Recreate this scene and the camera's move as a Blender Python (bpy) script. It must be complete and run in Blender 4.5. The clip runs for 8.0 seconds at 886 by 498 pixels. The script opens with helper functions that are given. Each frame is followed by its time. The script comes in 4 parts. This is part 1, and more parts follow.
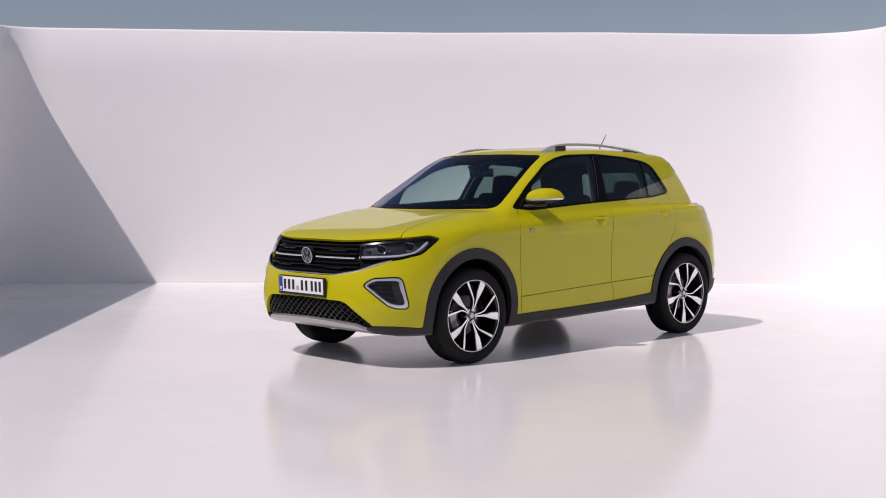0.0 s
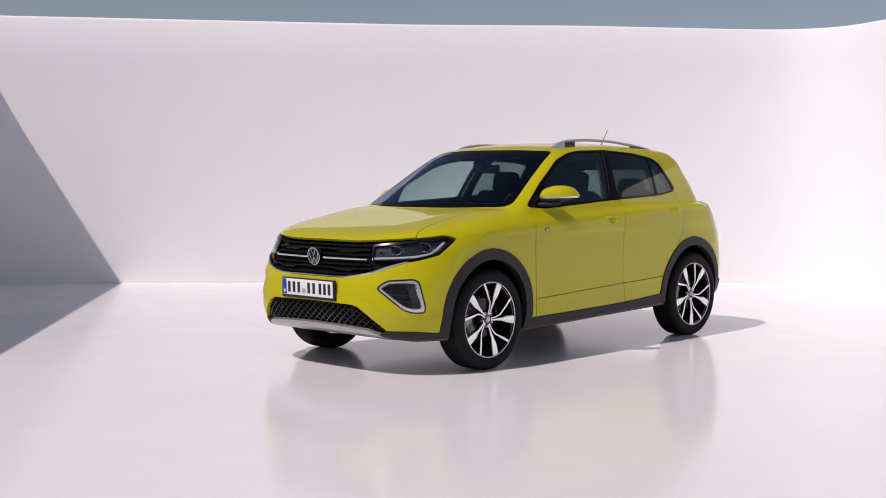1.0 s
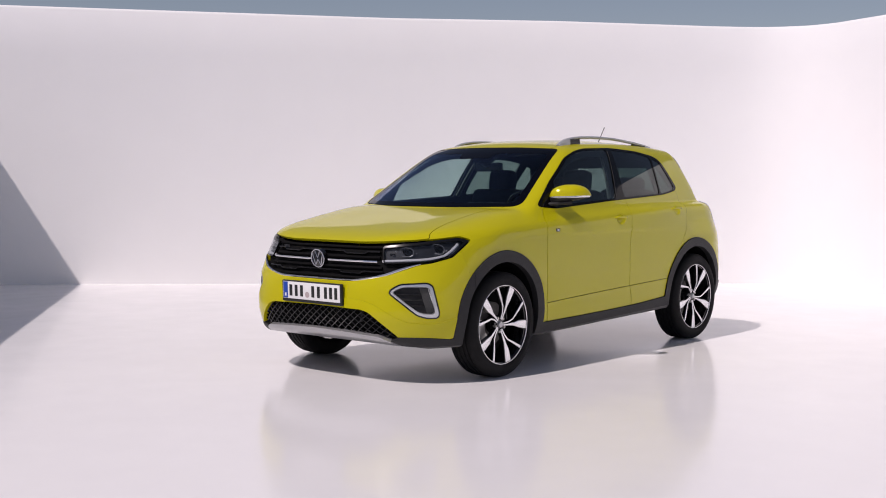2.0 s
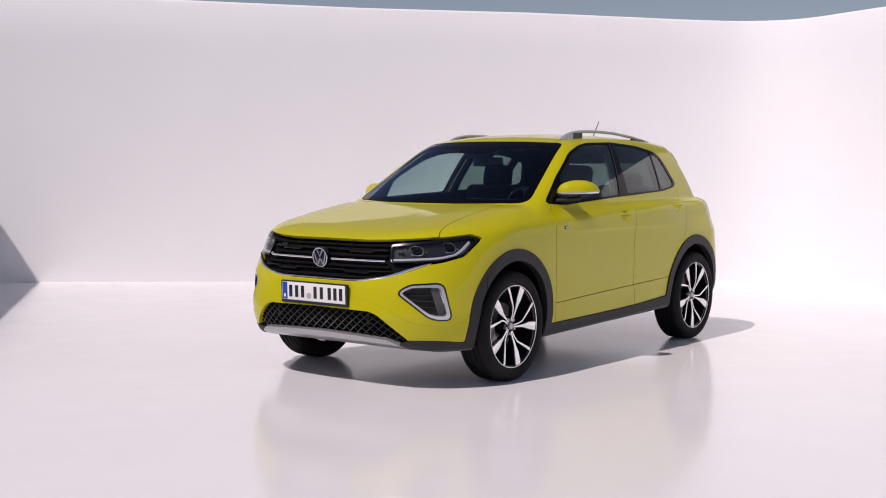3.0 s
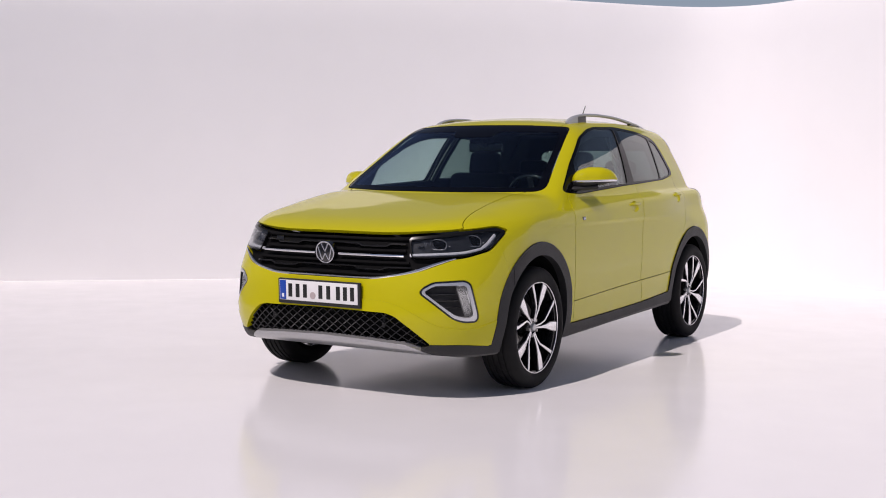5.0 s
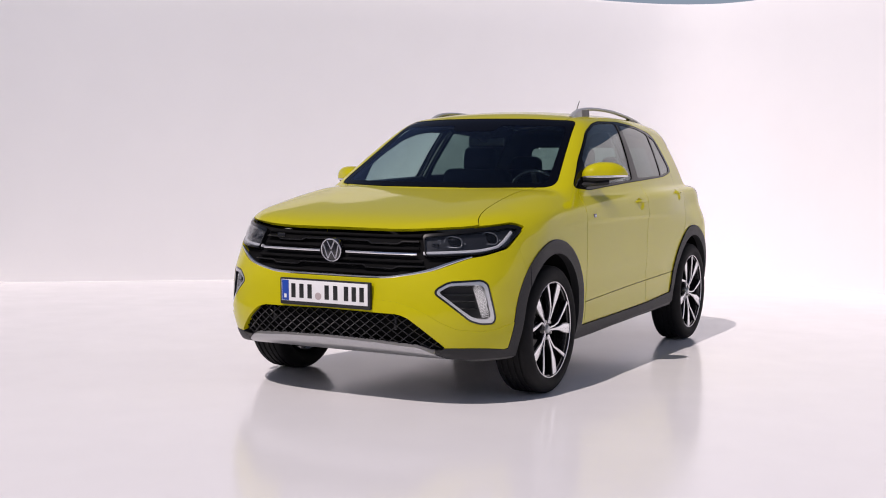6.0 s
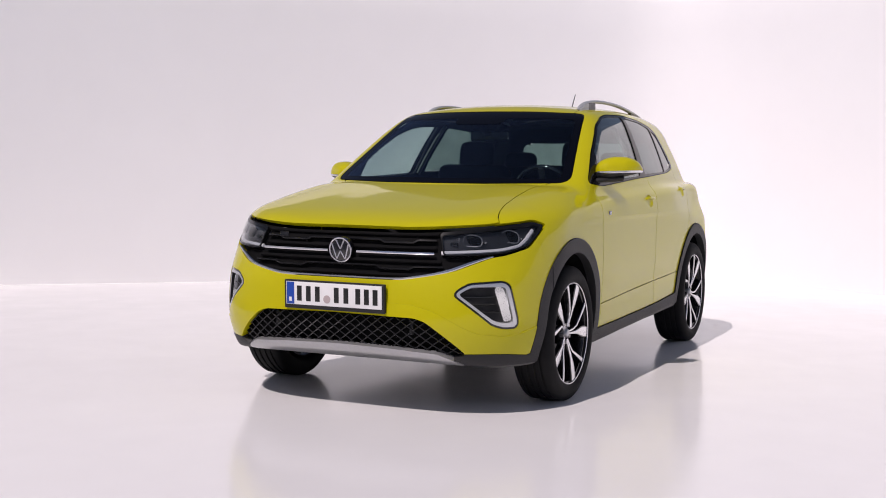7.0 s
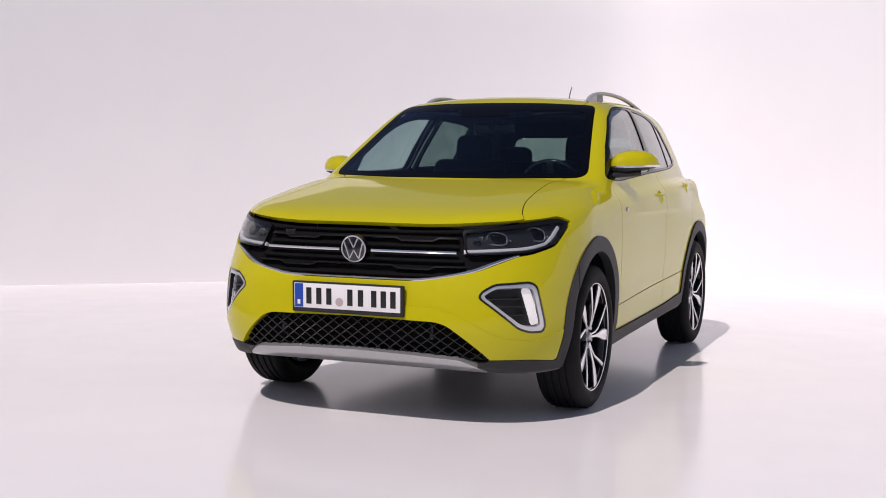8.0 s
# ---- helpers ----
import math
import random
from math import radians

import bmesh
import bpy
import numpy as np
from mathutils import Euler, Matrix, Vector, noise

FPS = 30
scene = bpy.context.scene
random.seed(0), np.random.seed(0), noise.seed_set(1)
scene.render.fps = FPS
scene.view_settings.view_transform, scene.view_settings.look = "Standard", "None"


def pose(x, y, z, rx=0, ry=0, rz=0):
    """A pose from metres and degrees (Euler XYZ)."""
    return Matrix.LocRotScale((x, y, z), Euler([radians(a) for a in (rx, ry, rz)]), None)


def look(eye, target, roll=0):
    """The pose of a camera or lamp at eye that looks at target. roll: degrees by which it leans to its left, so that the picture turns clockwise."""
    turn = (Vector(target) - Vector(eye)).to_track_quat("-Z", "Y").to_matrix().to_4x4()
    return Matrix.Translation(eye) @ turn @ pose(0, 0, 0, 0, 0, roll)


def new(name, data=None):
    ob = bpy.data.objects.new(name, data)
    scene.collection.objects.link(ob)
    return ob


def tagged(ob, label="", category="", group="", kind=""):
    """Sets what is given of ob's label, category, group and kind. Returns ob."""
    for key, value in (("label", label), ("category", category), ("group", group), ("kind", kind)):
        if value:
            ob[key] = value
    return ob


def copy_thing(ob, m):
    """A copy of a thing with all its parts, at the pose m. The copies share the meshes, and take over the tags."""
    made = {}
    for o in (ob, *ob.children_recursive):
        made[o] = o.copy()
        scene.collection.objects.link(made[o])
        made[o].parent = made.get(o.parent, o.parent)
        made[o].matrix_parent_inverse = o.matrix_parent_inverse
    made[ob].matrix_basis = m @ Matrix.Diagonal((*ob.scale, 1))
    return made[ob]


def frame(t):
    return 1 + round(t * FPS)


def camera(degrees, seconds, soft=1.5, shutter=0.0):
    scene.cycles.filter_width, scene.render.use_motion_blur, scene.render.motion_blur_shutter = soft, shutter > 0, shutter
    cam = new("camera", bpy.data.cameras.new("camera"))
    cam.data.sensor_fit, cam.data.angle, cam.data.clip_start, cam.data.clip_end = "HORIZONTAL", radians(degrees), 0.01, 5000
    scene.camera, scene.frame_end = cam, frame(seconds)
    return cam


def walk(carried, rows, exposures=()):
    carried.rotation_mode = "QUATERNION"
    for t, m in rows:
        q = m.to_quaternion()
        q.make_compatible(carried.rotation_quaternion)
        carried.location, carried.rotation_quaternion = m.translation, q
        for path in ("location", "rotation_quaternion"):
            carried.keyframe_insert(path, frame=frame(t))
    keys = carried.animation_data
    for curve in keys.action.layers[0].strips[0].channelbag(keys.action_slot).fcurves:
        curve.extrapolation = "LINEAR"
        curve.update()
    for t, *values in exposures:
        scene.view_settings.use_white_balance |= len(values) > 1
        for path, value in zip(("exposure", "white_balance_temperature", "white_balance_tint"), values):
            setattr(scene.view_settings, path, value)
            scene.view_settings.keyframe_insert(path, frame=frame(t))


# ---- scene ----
cam = camera(40.0, 8.0, 1.0)
PATH = [
    (0, (-6.072, -7.021, 1.276), (-4.704, -5.566, 1.167), -0.14),
    (1, (-6.176, -6.308, 1.285), (-4.729, -4.933, 1.169), -0.02),
    (1.5, (-6.223, -5.963, 1.286), (-4.735, -4.631, 1.169), 0.09),
    (3, (-6.253, -5.069, 1.288), (-4.663, -3.863, 1.160), 0.40),
    (4.5, (-6.150, -4.202, 1.250), (-4.468, -3.128, 1.114), 0.44),
    (6, (-6.001, -3.417, 1.171), (-4.240, -2.477, 1.042), 0.78),
    (7, (-5.824, -2.906, 1.133), (-4.019, -2.054, 1.007), 0.78),
    (8, (-5.630, -2.415, 1.102), (-3.784, -1.654, 0.976), 0.84),
]
EXPOSURE = [(0, -0.355, 6540, 22), (8, -0.355, 6540, 22)]
walk(cam, [(t, look(e, g, r)) for t, e, g, r in PATH], EXPOSURE)

# ---- light ----
SUN_TO = Vector((0.71, -0.12, -1.0)).normalized()      # the way the sunlight travels
SUN_ELEV = math.asin(-SUN_TO.z)
world = bpy.data.worlds.new("sky")
scene.world = world
world.use_nodes = True
wn, wl = world.node_tree.nodes, world.node_tree.links
sky = wn.new("ShaderNodeTexSky")
sky.sky_type, sky.sun_disc = "NISHITA", False
sky.sun_elevation = SUN_ELEV
sky.sun_rotation = math.atan2(-SUN_TO.x, -SUN_TO.y)
sky.air_density, sky.dust_density, sky.ozone_density = 1.0, 0.25, 1.0
tone = wn.new("ShaderNodeHueSaturation")
tone.inputs["Saturation"].default_value = 0.80
wl.new(sky.outputs["Color"], tone.inputs["Color"])
wl.new(tone.outputs["Color"], wn["Background"].inputs["Color"])
wn["Background"].inputs["Strength"].default_value = 0.073

sun = new("sun", bpy.data.lights.new("sun", "SUN"))
sun.data.energy, sun.data.angle, sun.data.color = 3.80, radians(0.6), (1.0, 0.943, 0.885)
sun.rotation_euler = SUN_TO.to_track_quat("-Z", "Y").to_euler()
# ---- materials ----
def material(name, color, rough=0.5, metal=0.0, coat=0.0, coat_rough=0.03, vary=0.0, scale=20.0, bump=0.0, bump_scale=200.0, spec=0.5, rough_vary=0.0):
    """A Principled material with mottling at two scales and fine relief."""
    m = bpy.data.materials.new(name)
    m.use_nodes = True
    n, l = m.node_tree.nodes, m.node_tree.links
    p = n["Principled BSDF"]
    p.inputs["Base Color"].default_value = (*color, 1)
    p.inputs["Roughness"].default_value = rough
    p.inputs["Metallic"].default_value = metal
    p.inputs["Coat Weight"].default_value = coat
    p.inputs["Coat Roughness"].default_value = coat_rough
    p.inputs["Specular IOR Level"].default_value = spec
    if vary or bump or rough_vary:
        co = n.new("ShaderNodeTexCoord")
        big, small = n.new("ShaderNodeTexNoise"), n.new("ShaderNodeTexNoise")
        for t, s in ((big, scale), (small, scale * 9)):
            t.inputs["Scale"].default_value = s
            t.inputs["Detail"].default_value = 5
            l.new(co.outputs["Object"], t.inputs["Vector"])
        mix = n.new("ShaderNodeMath")
        mix.operation = "MULTIPLY_ADD"
        mix.inputs[1].default_value = 0.4
        l.new(small.outputs["Fac"], mix.inputs[0])
        l.new(big.outputs["Fac"], mix.inputs[2])
        if vary:
            ramp = n.new("ShaderNodeMapRange")
            ramp.inputs["From Min"].default_value, ramp.inputs["From Max"].default_value = 0.4, 1.0
            ramp.inputs["To Min"].default_value, ramp.inputs["To Max"].default_value = 1 - vary, 1 + vary
            l.new(mix.outputs[0], ramp.inputs["Value"])
            c = n.new("ShaderNodeVectorMath")
            c.operation = "SCALE"
            c.inputs[0].default_value = color
            l.new(ramp.outputs[0], c.inputs["Scale"])
            l.new(c.outputs[0], p.inputs["Base Color"])
        if rough_vary:
            rr = n.new("ShaderNodeMapRange")
            rr.inputs["From Min"].default_value, rr.inputs["From Max"].default_value = 0.4, 1.0
            rr.inputs["To Min"].default_value, rr.inputs["To Max"].default_value = rough - rough_vary, rough + rough_vary
            l.new(mix.outputs[0], rr.inputs["Value"])
            l.new(rr.outputs[0], p.inputs["Roughness"])
        if bump:
            t = n.new("ShaderNodeTexNoise")
            t.inputs["Scale"].default_value, t.inputs["Detail"].default_value = bump_scale, 4
            l.new(co.outputs["Object"], t.inputs["Vector"])
            b = n.new("ShaderNodeBump")
            b.inputs["Strength"].default_value, b.inputs["Distance"].default_value = bump, 0.002
            l.new(t.outputs["Fac"], b.inputs["Height"])
            l.new(b.outputs["Normal"], p.inputs["Normal"])
    return m


def glass_material(name, tint, ior=1.5, rough=0.0, gloss_tint=(1.0, 1.0, 1.0), face_on=0.5):
    """A thin tinted pane: clear in the middle, mirror-like at a grazing view. The gloss colour can dim and tint its
    reflections.
    """
    m = bpy.data.materials.new(name)
    m.use_nodes = True
    n, l = m.node_tree.nodes, m.node_tree.links
    n.remove(n["Principled BSDF"])
    tr, gl, mx, lw, pw, sc = (n.new("ShaderNode" + k) for k in ("BsdfTransparent", "BsdfGlossy", "MixShader", "LayerWeight", "Math", "MapRange"))
    tr.inputs["Color"].default_value = (*tint, 1)
    gl.inputs["Roughness"].default_value = rough
    gl.inputs["Color"].default_value = (*gloss_tint, 1)
    base = ((ior - 1) / (ior + 1)) ** 2
    lw.inputs["Blend"].default_value = 0.5
    pw.operation, pw.inputs[1].default_value = "POWER", 5.0
    sc.inputs["To Min"].default_value, sc.inputs["To Max"].default_value = base * face_on, 1.0
    l.new(lw.outputs["Facing"], pw.inputs[0])
    l.new(pw.outputs[0], sc.inputs["Value"])
    l.new(sc.outputs[0], mx.inputs[0])
    l.new(tr.outputs[0], mx.inputs[1])
    l.new(gl.outputs[0], mx.inputs[2])
    l.new(mx.outputs[0], n["Material Output"].inputs["Surface"])
    return m


PAINT = material("lime_yellow_paint", (0.500, 0.457, 0.001), 0.45, 0.0, 0.85, 0.04, vary=0.02, scale=900, spec=0.03)
PAINT.node_tree.nodes["Principled BSDF"].inputs["Coat IOR"].default_value = 1.44
BLACK_PLASTIC = material("grained_black_plastic", (0.0175, 0.0175, 0.019), 0.58, vary=0.15, scale=30, bump=0.25, bump_scale=900, spec=0.35)
GLOSS_BLACK = material("gloss_black", (0.006, 0.006, 0.007), 0.12, coat=0.6)
FRAME_BLACK = material("window_frame_black", (0.004, 0.004, 0.0045), 0.06, spec=0.12)
SLAT = material("black_grille_plastic", (0.007, 0.007, 0.0075), 0.22, spec=0.28)
SCREEN_PRINT = material("black_ceramic_print", (0.002, 0.0024, 0.005), 0.05, spec=0.10)
DARK = material("dark_cavity", (0.008, 0.008, 0.0085), 0.8, vary=0.2, scale=15, spec=0.06)
UNDERCOAT = material("underbody_coating", (0.07, 0.07, 0.068), 0.6, vary=0.2, scale=10)
RUBBER = material("tyre_rubber", (0.011, 0.011, 0.0115), 0.72, vary=0.2, scale=25, bump=0.2, bump_scale=500, spec=0.15)
CHROME = material("chrome", (0.82, 0.82, 0.84), 0.08, 1.0)
FOG_FRAME = material("bright_satin_silver", (0.66, 0.665, 0.68), 0.28, 0.7, vary=0.04, scale=60)
SATIN = material("satin_silver", (0.44, 0.445, 0.455), 0.34, 0.7, vary=0.05, scale=60)
RAIL = material("satin_rail", (0.46, 0.467, 0.48), 0.42, 0.35, vary=0.05, scale=60)
ALLOY = material("machined_alloy", (0.80, 0.80, 0.82), 0.27, 0.85, vary=0.04, scale=60)
ALLOY_DARK = material("gloss_black_alloy", (0.008, 0.008, 0.009), 0.2, coat=0.5)
IRON = material("cast_iron", (0.42, 0.41, 0.40), 0.4, 0.8, vary=0.2, scale=40)
DISC = material("brake_disc_steel", (0.075, 0.073, 0.070), 0.4, 0.8, vary=0.2, scale=60)
LATTICE = material("gloss_lattice_plastic", (0.007, 0.007, 0.0075), 0.13, spec=0.35)
EMBLEM = material("emblem_silver", (0.62, 0.62, 0.635), 0.2, 0.85)
TRIM_CHROME = material("dark_chrome", (0.60, 0.60, 0.615), 0.18, 1.0)
ADDED_FIN = material("dark_added_fin", (0.035, 0.037, 0.041), 0.4)
CHIP = material("bright_reflector", (0.75, 0.76, 0.78), 0.2, 0.9)
LAMP_BODY = material("lamp_body_plastic", (0.028, 0.0285, 0.031), 0.32, 0.1)
FABRIC = material("dark_seat_fabric", (0.008, 0.008, 0.0095), 0.9, vary=0.3, scale=60, bump=0.4, bump_scale=700)
PILLAR_TRIM = material("pale_pillar_trim", (0.20, 0.205, 0.185), 0.7, vary=0.08, scale=30)
TRIM = material("dark_interior_plastic", (0.010, 0.010, 0.0115), 0.7, vary=0.15, scale=30, bump=0.2, bump_scale=600)
WHITE_PLATE = material("plate_white", (0.80, 0.80, 0.80), 0.35, vary=0.02, scale=40)
BLUE_PLATE = material("plate_blue", (0.01, 0.06, 0.36), 0.4)
INK = material("plate_ink", (0.01, 0.01, 0.01), 0.4)
SILVER_SEAL = material("seal_silver", (0.5, 0.42, 0.42), 0.4, 0.2)
# windscreen: the sky's reflection is dimmed and turned blue in the gloss colour
GLASS = glass_material("clear_tinted_glass", (0.83, 0.92, 0.905), 1.5, gloss_tint=(0.52, 0.58, 0.80))
GLASS_SIDE = glass_material("side_glass", (0.74, 0.81, 0.80), 1.5, face_on=0.9)
PRIVACY = glass_material("side_tinted_glass", (0.43, 0.50, 0.48), 1.52, face_on=0.9)
LENS = glass_material("lamp_lens", (0.86, 0.87, 0.88), 1.5)
SMOKED = material("smoked_red_lens", (0.03, 0.014, 0.016), 0.08, coat=1.0)
LENS_GREY = material("lamp_reflector", (0.30, 0.306, 0.32), 0.25, 0.6)
LAMP_EDGE = material("lamp_edge_grey", (0.34, 0.345, 0.36), 0.4, 0.3)
DRL_STRIP = material("light_strip", (0.80, 0.80, 0.82), 0.25)
DRL = material("daylight_diffuser", (0.86, 0.86, 0.86), 0.4)
DRL.node_tree.nodes["Principled BSDF"].inputs["Emission Color"].default_value = (1, 1, 1, 1)
DRL.node_tree.nodes["Principled BSDF"].inputs["Emission Strength"].default_value = 0.9
# ---- the studio: floor, curved walls ----
def mesh_object(name, verts, faces, mat, parent=None, smooth=True, normals=None):
    me = bpy.data.meshes.new(name)
    me.from_pydata([tuple(v) for v in verts], [], [tuple(f) for f in faces])
    if smooth:
        me.polygons.foreach_set("use_smooth", [True] * len(me.polygons))
    me.materials.append(mat)
    ob = new(name, me)
    ob.parent = parent
    return ob


FLOOR_MAT = material("polished_white_floor", (0.840, 0.831, 0.832), 0.15, vary=0.03, scale=0.35, spec=0.19, rough_vary=0.05)
YARD_MAT = material("yard_asphalt", (0.055, 0.055, 0.058), 0.85, vary=0.2, scale=1.5)
WALL_MAT = material("matt_white_wall", (0.895, 0.886, 0.884), 0.75, vary=0.02, scale=0.3, bump=0.05, bump_scale=60)

FLOOR_Z = -0.016
# back wall: a straight run, then two bends towards the near side; a shaded wall stands at its other end
N_BACK = Vector((0.7253, 0.6884, 0.0))
AX = Vector((0.6884, -0.7253, 0.0))      # along the back wall, away from the shaded corner
BACK = N_BACK * 6.245
SHADED = Vector((0.6376, 0.7704, 0.0))     # along the shaded wall, towards the corner


def studio_outline():
    """Plan of the walls, from the near end of the shaded side to the near end of the bright side."""
    bend, a_end = 0.70, 3.7
    c = BACK - AX * 5.745
    pts = [c - SHADED * (bend + 28.0 * (1 - i / 24)) for i in range(24)]
    p0, p1 = c - SHADED * bend, c + AX * bend
    for i in range(21):                  # rounded corner
        t = i / 20
        pts.append(p0 * (1 - t) ** 2 + c * 2 * t * (1 - t) + p1 * t * t)
    end = BACK + AX * a_end
    pts += [p1.lerp(end, i / 30) for i in range(1, 31)]
    p, h = end.copy(), math.atan2(AX.y, AX.x)
    for r, turn, k in ((5.0, 0.12, 8), (1.15, 1.10, 30)):
        for i in range(k):
            h -= turn / k
            p = p + Vector((math.cos(h), math.sin(h), 0)) * (r * turn / k)
            pts.append(p.copy())
    for d in (0.6, 1.8, 3.0, 3.15, 3.25, 3.35, 3.45, 3.6, 3.9, 5, 8, 13, 18, 24, 30):
        pts.append(p + Vector((math.cos(h), math.sin(h), 0)) * d)
    return pts


def build_walls():
    line = studio_outline()
    cove, lip, thick = 0.004, 0.03, 0.25
    verts, faces, prof = [], [], []
    for i in range(9):                     # cove from the floor up
        w = math.pi / 2 * i / 8
        prof.append((cove * (1 - math.sin(w)), cove * (1 - math.cos(w)), 0))
    prof += [(0, 0.25 * k, 0) for k in range(1, 12)]
    prof += [(0, -lip, 1), (-0.3 * lip, -0.3 * lip, 1), (-lip, 0, 1), (-thick, 0, 1), (-thick, 0.0, 0)]
    n = len(prof)
    bend = line[-16]                      # the wall steps down past the last bend
    for i, p in enumerate(line):
        t = (line[min(i + 1, len(line) - 1)] - line[max(i - 1, 0)]).normalized()
        inward = Vector((t.y, -t.x, 0))
        a = (p - BACK).dot(AX)
        past = min(1.0, max(0.0, ((p - bend).length - 3.0 if i > len(line) - 16 else 0) / 0.8))
        top = 3.170 - 0.0223 * max(-7.5, min(5, a)) + 0.032 * min(1.0, max(0.0, a / 2)) - 0.40 * past * past * (3 - 2 * past)
        for off, z, on_top in prof:
            q = p + inward * off
            verts.append((q.x, q.y, z + (top if on_top else FLOOR_Z)))
    for i in range(len(line) - 1):
        for k in range(n - 1):
            faces.append((i * n + k, i * n + k + 1, (i + 1) * n + k + 1, (i + 1) * n + k))
    ob = mesh_object("wall_curved", verts, faces, WALL_MAT)
    tagged(ob, "tall matt white studio wall with rounded corners", "wall", kind="structure")


def build_floor():
    """A polished slab between the walls, on a plain dark yard that reaches the horizon."""
    def sheet(name, half, n, power, z, mat, centre):
        grid = [math.copysign(abs(k / n) ** power, k) * half for k in range(-n, n + 1)]
        m = len(grid)
        verts = [(centre[0] + x, centre[1] + y, z) for x in grid for y in grid]
        faces = [(i * m + j, (i + 1) * m + j, (i + 1) * m + j + 1, i * m + j + 1) for i in range(m - 1) for j in range(m - 1)]
        return mesh_object(name, verts, faces, mat)
    tagged(sheet("floor", 17.0, 40, 1, FLOOR_Z, FLOOR_MAT, (3.0, 2.5)), "polished pale grey-white studio floor with soft reflections", "floor", kind="structure")
    tagged(sheet("ground", 4000.0, 40, 4, FLOOR_Z - 0.03, YARD_MAT, (0, 0)), "plain dark grey asphalt yard", "ground", kind="structure")


build_walls()
build_floor()
# ---- the car's outer skin: one smooth implicit shape, cut into panels ----
def curve(xs, ys, blur=0.03):
    """A smooth function through a few stations: shape-keeping cubic, softly blurred."""
    xs, ys = np.array(xs, float), np.array(ys, float)
    h, d = np.diff(xs), np.diff(ys) / np.diff(xs)
    m = np.zeros(len(xs))
    m[0], m[-1] = d[0], d[-1]
    for i in range(1, len(xs) - 1):
        if d[i - 1] * d[i] > 0:
            w1, w2 = 2 * h[i] + h[i - 1], h[i] + 2 * h[i - 1]
            m[i] = (w1 + w2) / (w1 / d[i - 1] + w2 / d[i])
    lo, hi = xs[0] - 1.0, xs[-1] + 1.0
    g = np.linspace(lo, hi, 3000)
    i = np.clip(np.searchsorted(xs, g) - 1, 0, len(xs) - 2)
    t = (g - xs[i]) / h[i]
    y = ((1 + 2 * t) * (1 - t) ** 2 * ys[i] + t * (1 - t) ** 2 * h[i] * m[i] + t * t * (3 - 2 * t) * ys[i + 1] + t * t * (t - 1) * h[i] * m[i + 1])
    y = np.where(g < xs[0], ys[0] + (g - xs[0]) * m[0], np.where(g > xs[-1], ys[-1] + (g - xs[-1]) * m[-1], y))
    s = max(blur / (g[1] - g[0]), 0.3)
    k = np.exp(-0.5 * (np.arange(-int(4 * s) - 1, int(4 * s) + 2) / s) ** 2)
    k /= k.sum()
    pad = len(k) // 2
    y = np.convolve(np.pad(y, pad, mode="reflect", reflect_type="odd"), k, "valid")
    return lambda v: np.interp(v, g, y)


def smax(a, b, r):
    h = np.clip(r - np.abs(a - b), 0, None) / r
    return np.maximum(a, b) + h ** 3 * r / 6


def smin(a, b, r):
    return -smax(-a, -b, r)


def bump(v, centre, width):
    return np.exp(-((v - centre) / width) ** 2)


# front axle at x = 0, rear axle at x = 2.551, forwards is -x
WHEELBASE, HUB_Z, TYRE_R = 2.551, 0.327, 0.327 - FLOOR_Z
half_width = curve([0.15, 0.25, 0.36, 0.45, 0.60, 0.74, 0.86, 0.93, 0.96, 0.995, 1.045, 1.10, 1.2], [0.822, 0.852, 0.869, 0.879, 0.889, 0.893, 0.889, 0.881, 0.876, 0.862, 0.818, 0.768, 0.69], 0.007)
nose = curve([0.15, 0.22, 0.32, 0.45, 0.58, 0.68, 0.78, 0.86, 0.95, 1.1], [-0.73, -0.775, -0.818, -0.843, -0.840, -0.818, -0.787, -0.758, -0.69, -0.46], 0.025)
tail = curve([0.15, 0.25, 0.40, 0.52, 0.64, 0.80, 0.95, 1.1], [3.10, 3.20, 3.275, 3.285, 3.275, 3.255, 3.24, 3.20], 0.025)
box_n = curve([0.2, 0.42, 0.62, 0.75, 0.9, 1.0], [3.9, 3.75, 3.4, 3.1, 3.0, 3.2], 0.03)
nose_l = curve([0.2, 0.45, 0.62, 0.75, 0.9, 1.0], [0.60, 0.60, 0.62, 0.66, 0.70, 0.80], 0.03)
hood_z = curve([-0.85, -0.73, -0.60, -0.40, -0.20, 0.0, 0.25, 0.5, 1.0, 3.2], [0.80, 0.876, 0.926, 0.970, 1.007, 1.042, 1.079, 1.087, 1.089, 1.10], 0.05)
roof_z = curve([0.6, 0.9, 1.1, 1.4, 1.8, 2.2, 2.6, 2.95, 3.2], [1.42, 1.505, 1.540, 1.564, 1.574, 1.568, 1.543, 1.499, 1.45], 0.06)
cabin_w = curve([0.95, 1.05, 1.10, 1.20, 1.30, 1.40, 1.50, 1.6], [0.848, 0.807, 0.788, 0.751, 0.710, 0.663, 0.609, 0.548], 0.03)
cabin_r = curve([0.95, 1.05, 1.20, 1.35, 1.46, 1.6], [3.20, 3.16, 3.07, 2.96, 2.87, 2.72], 0.03)


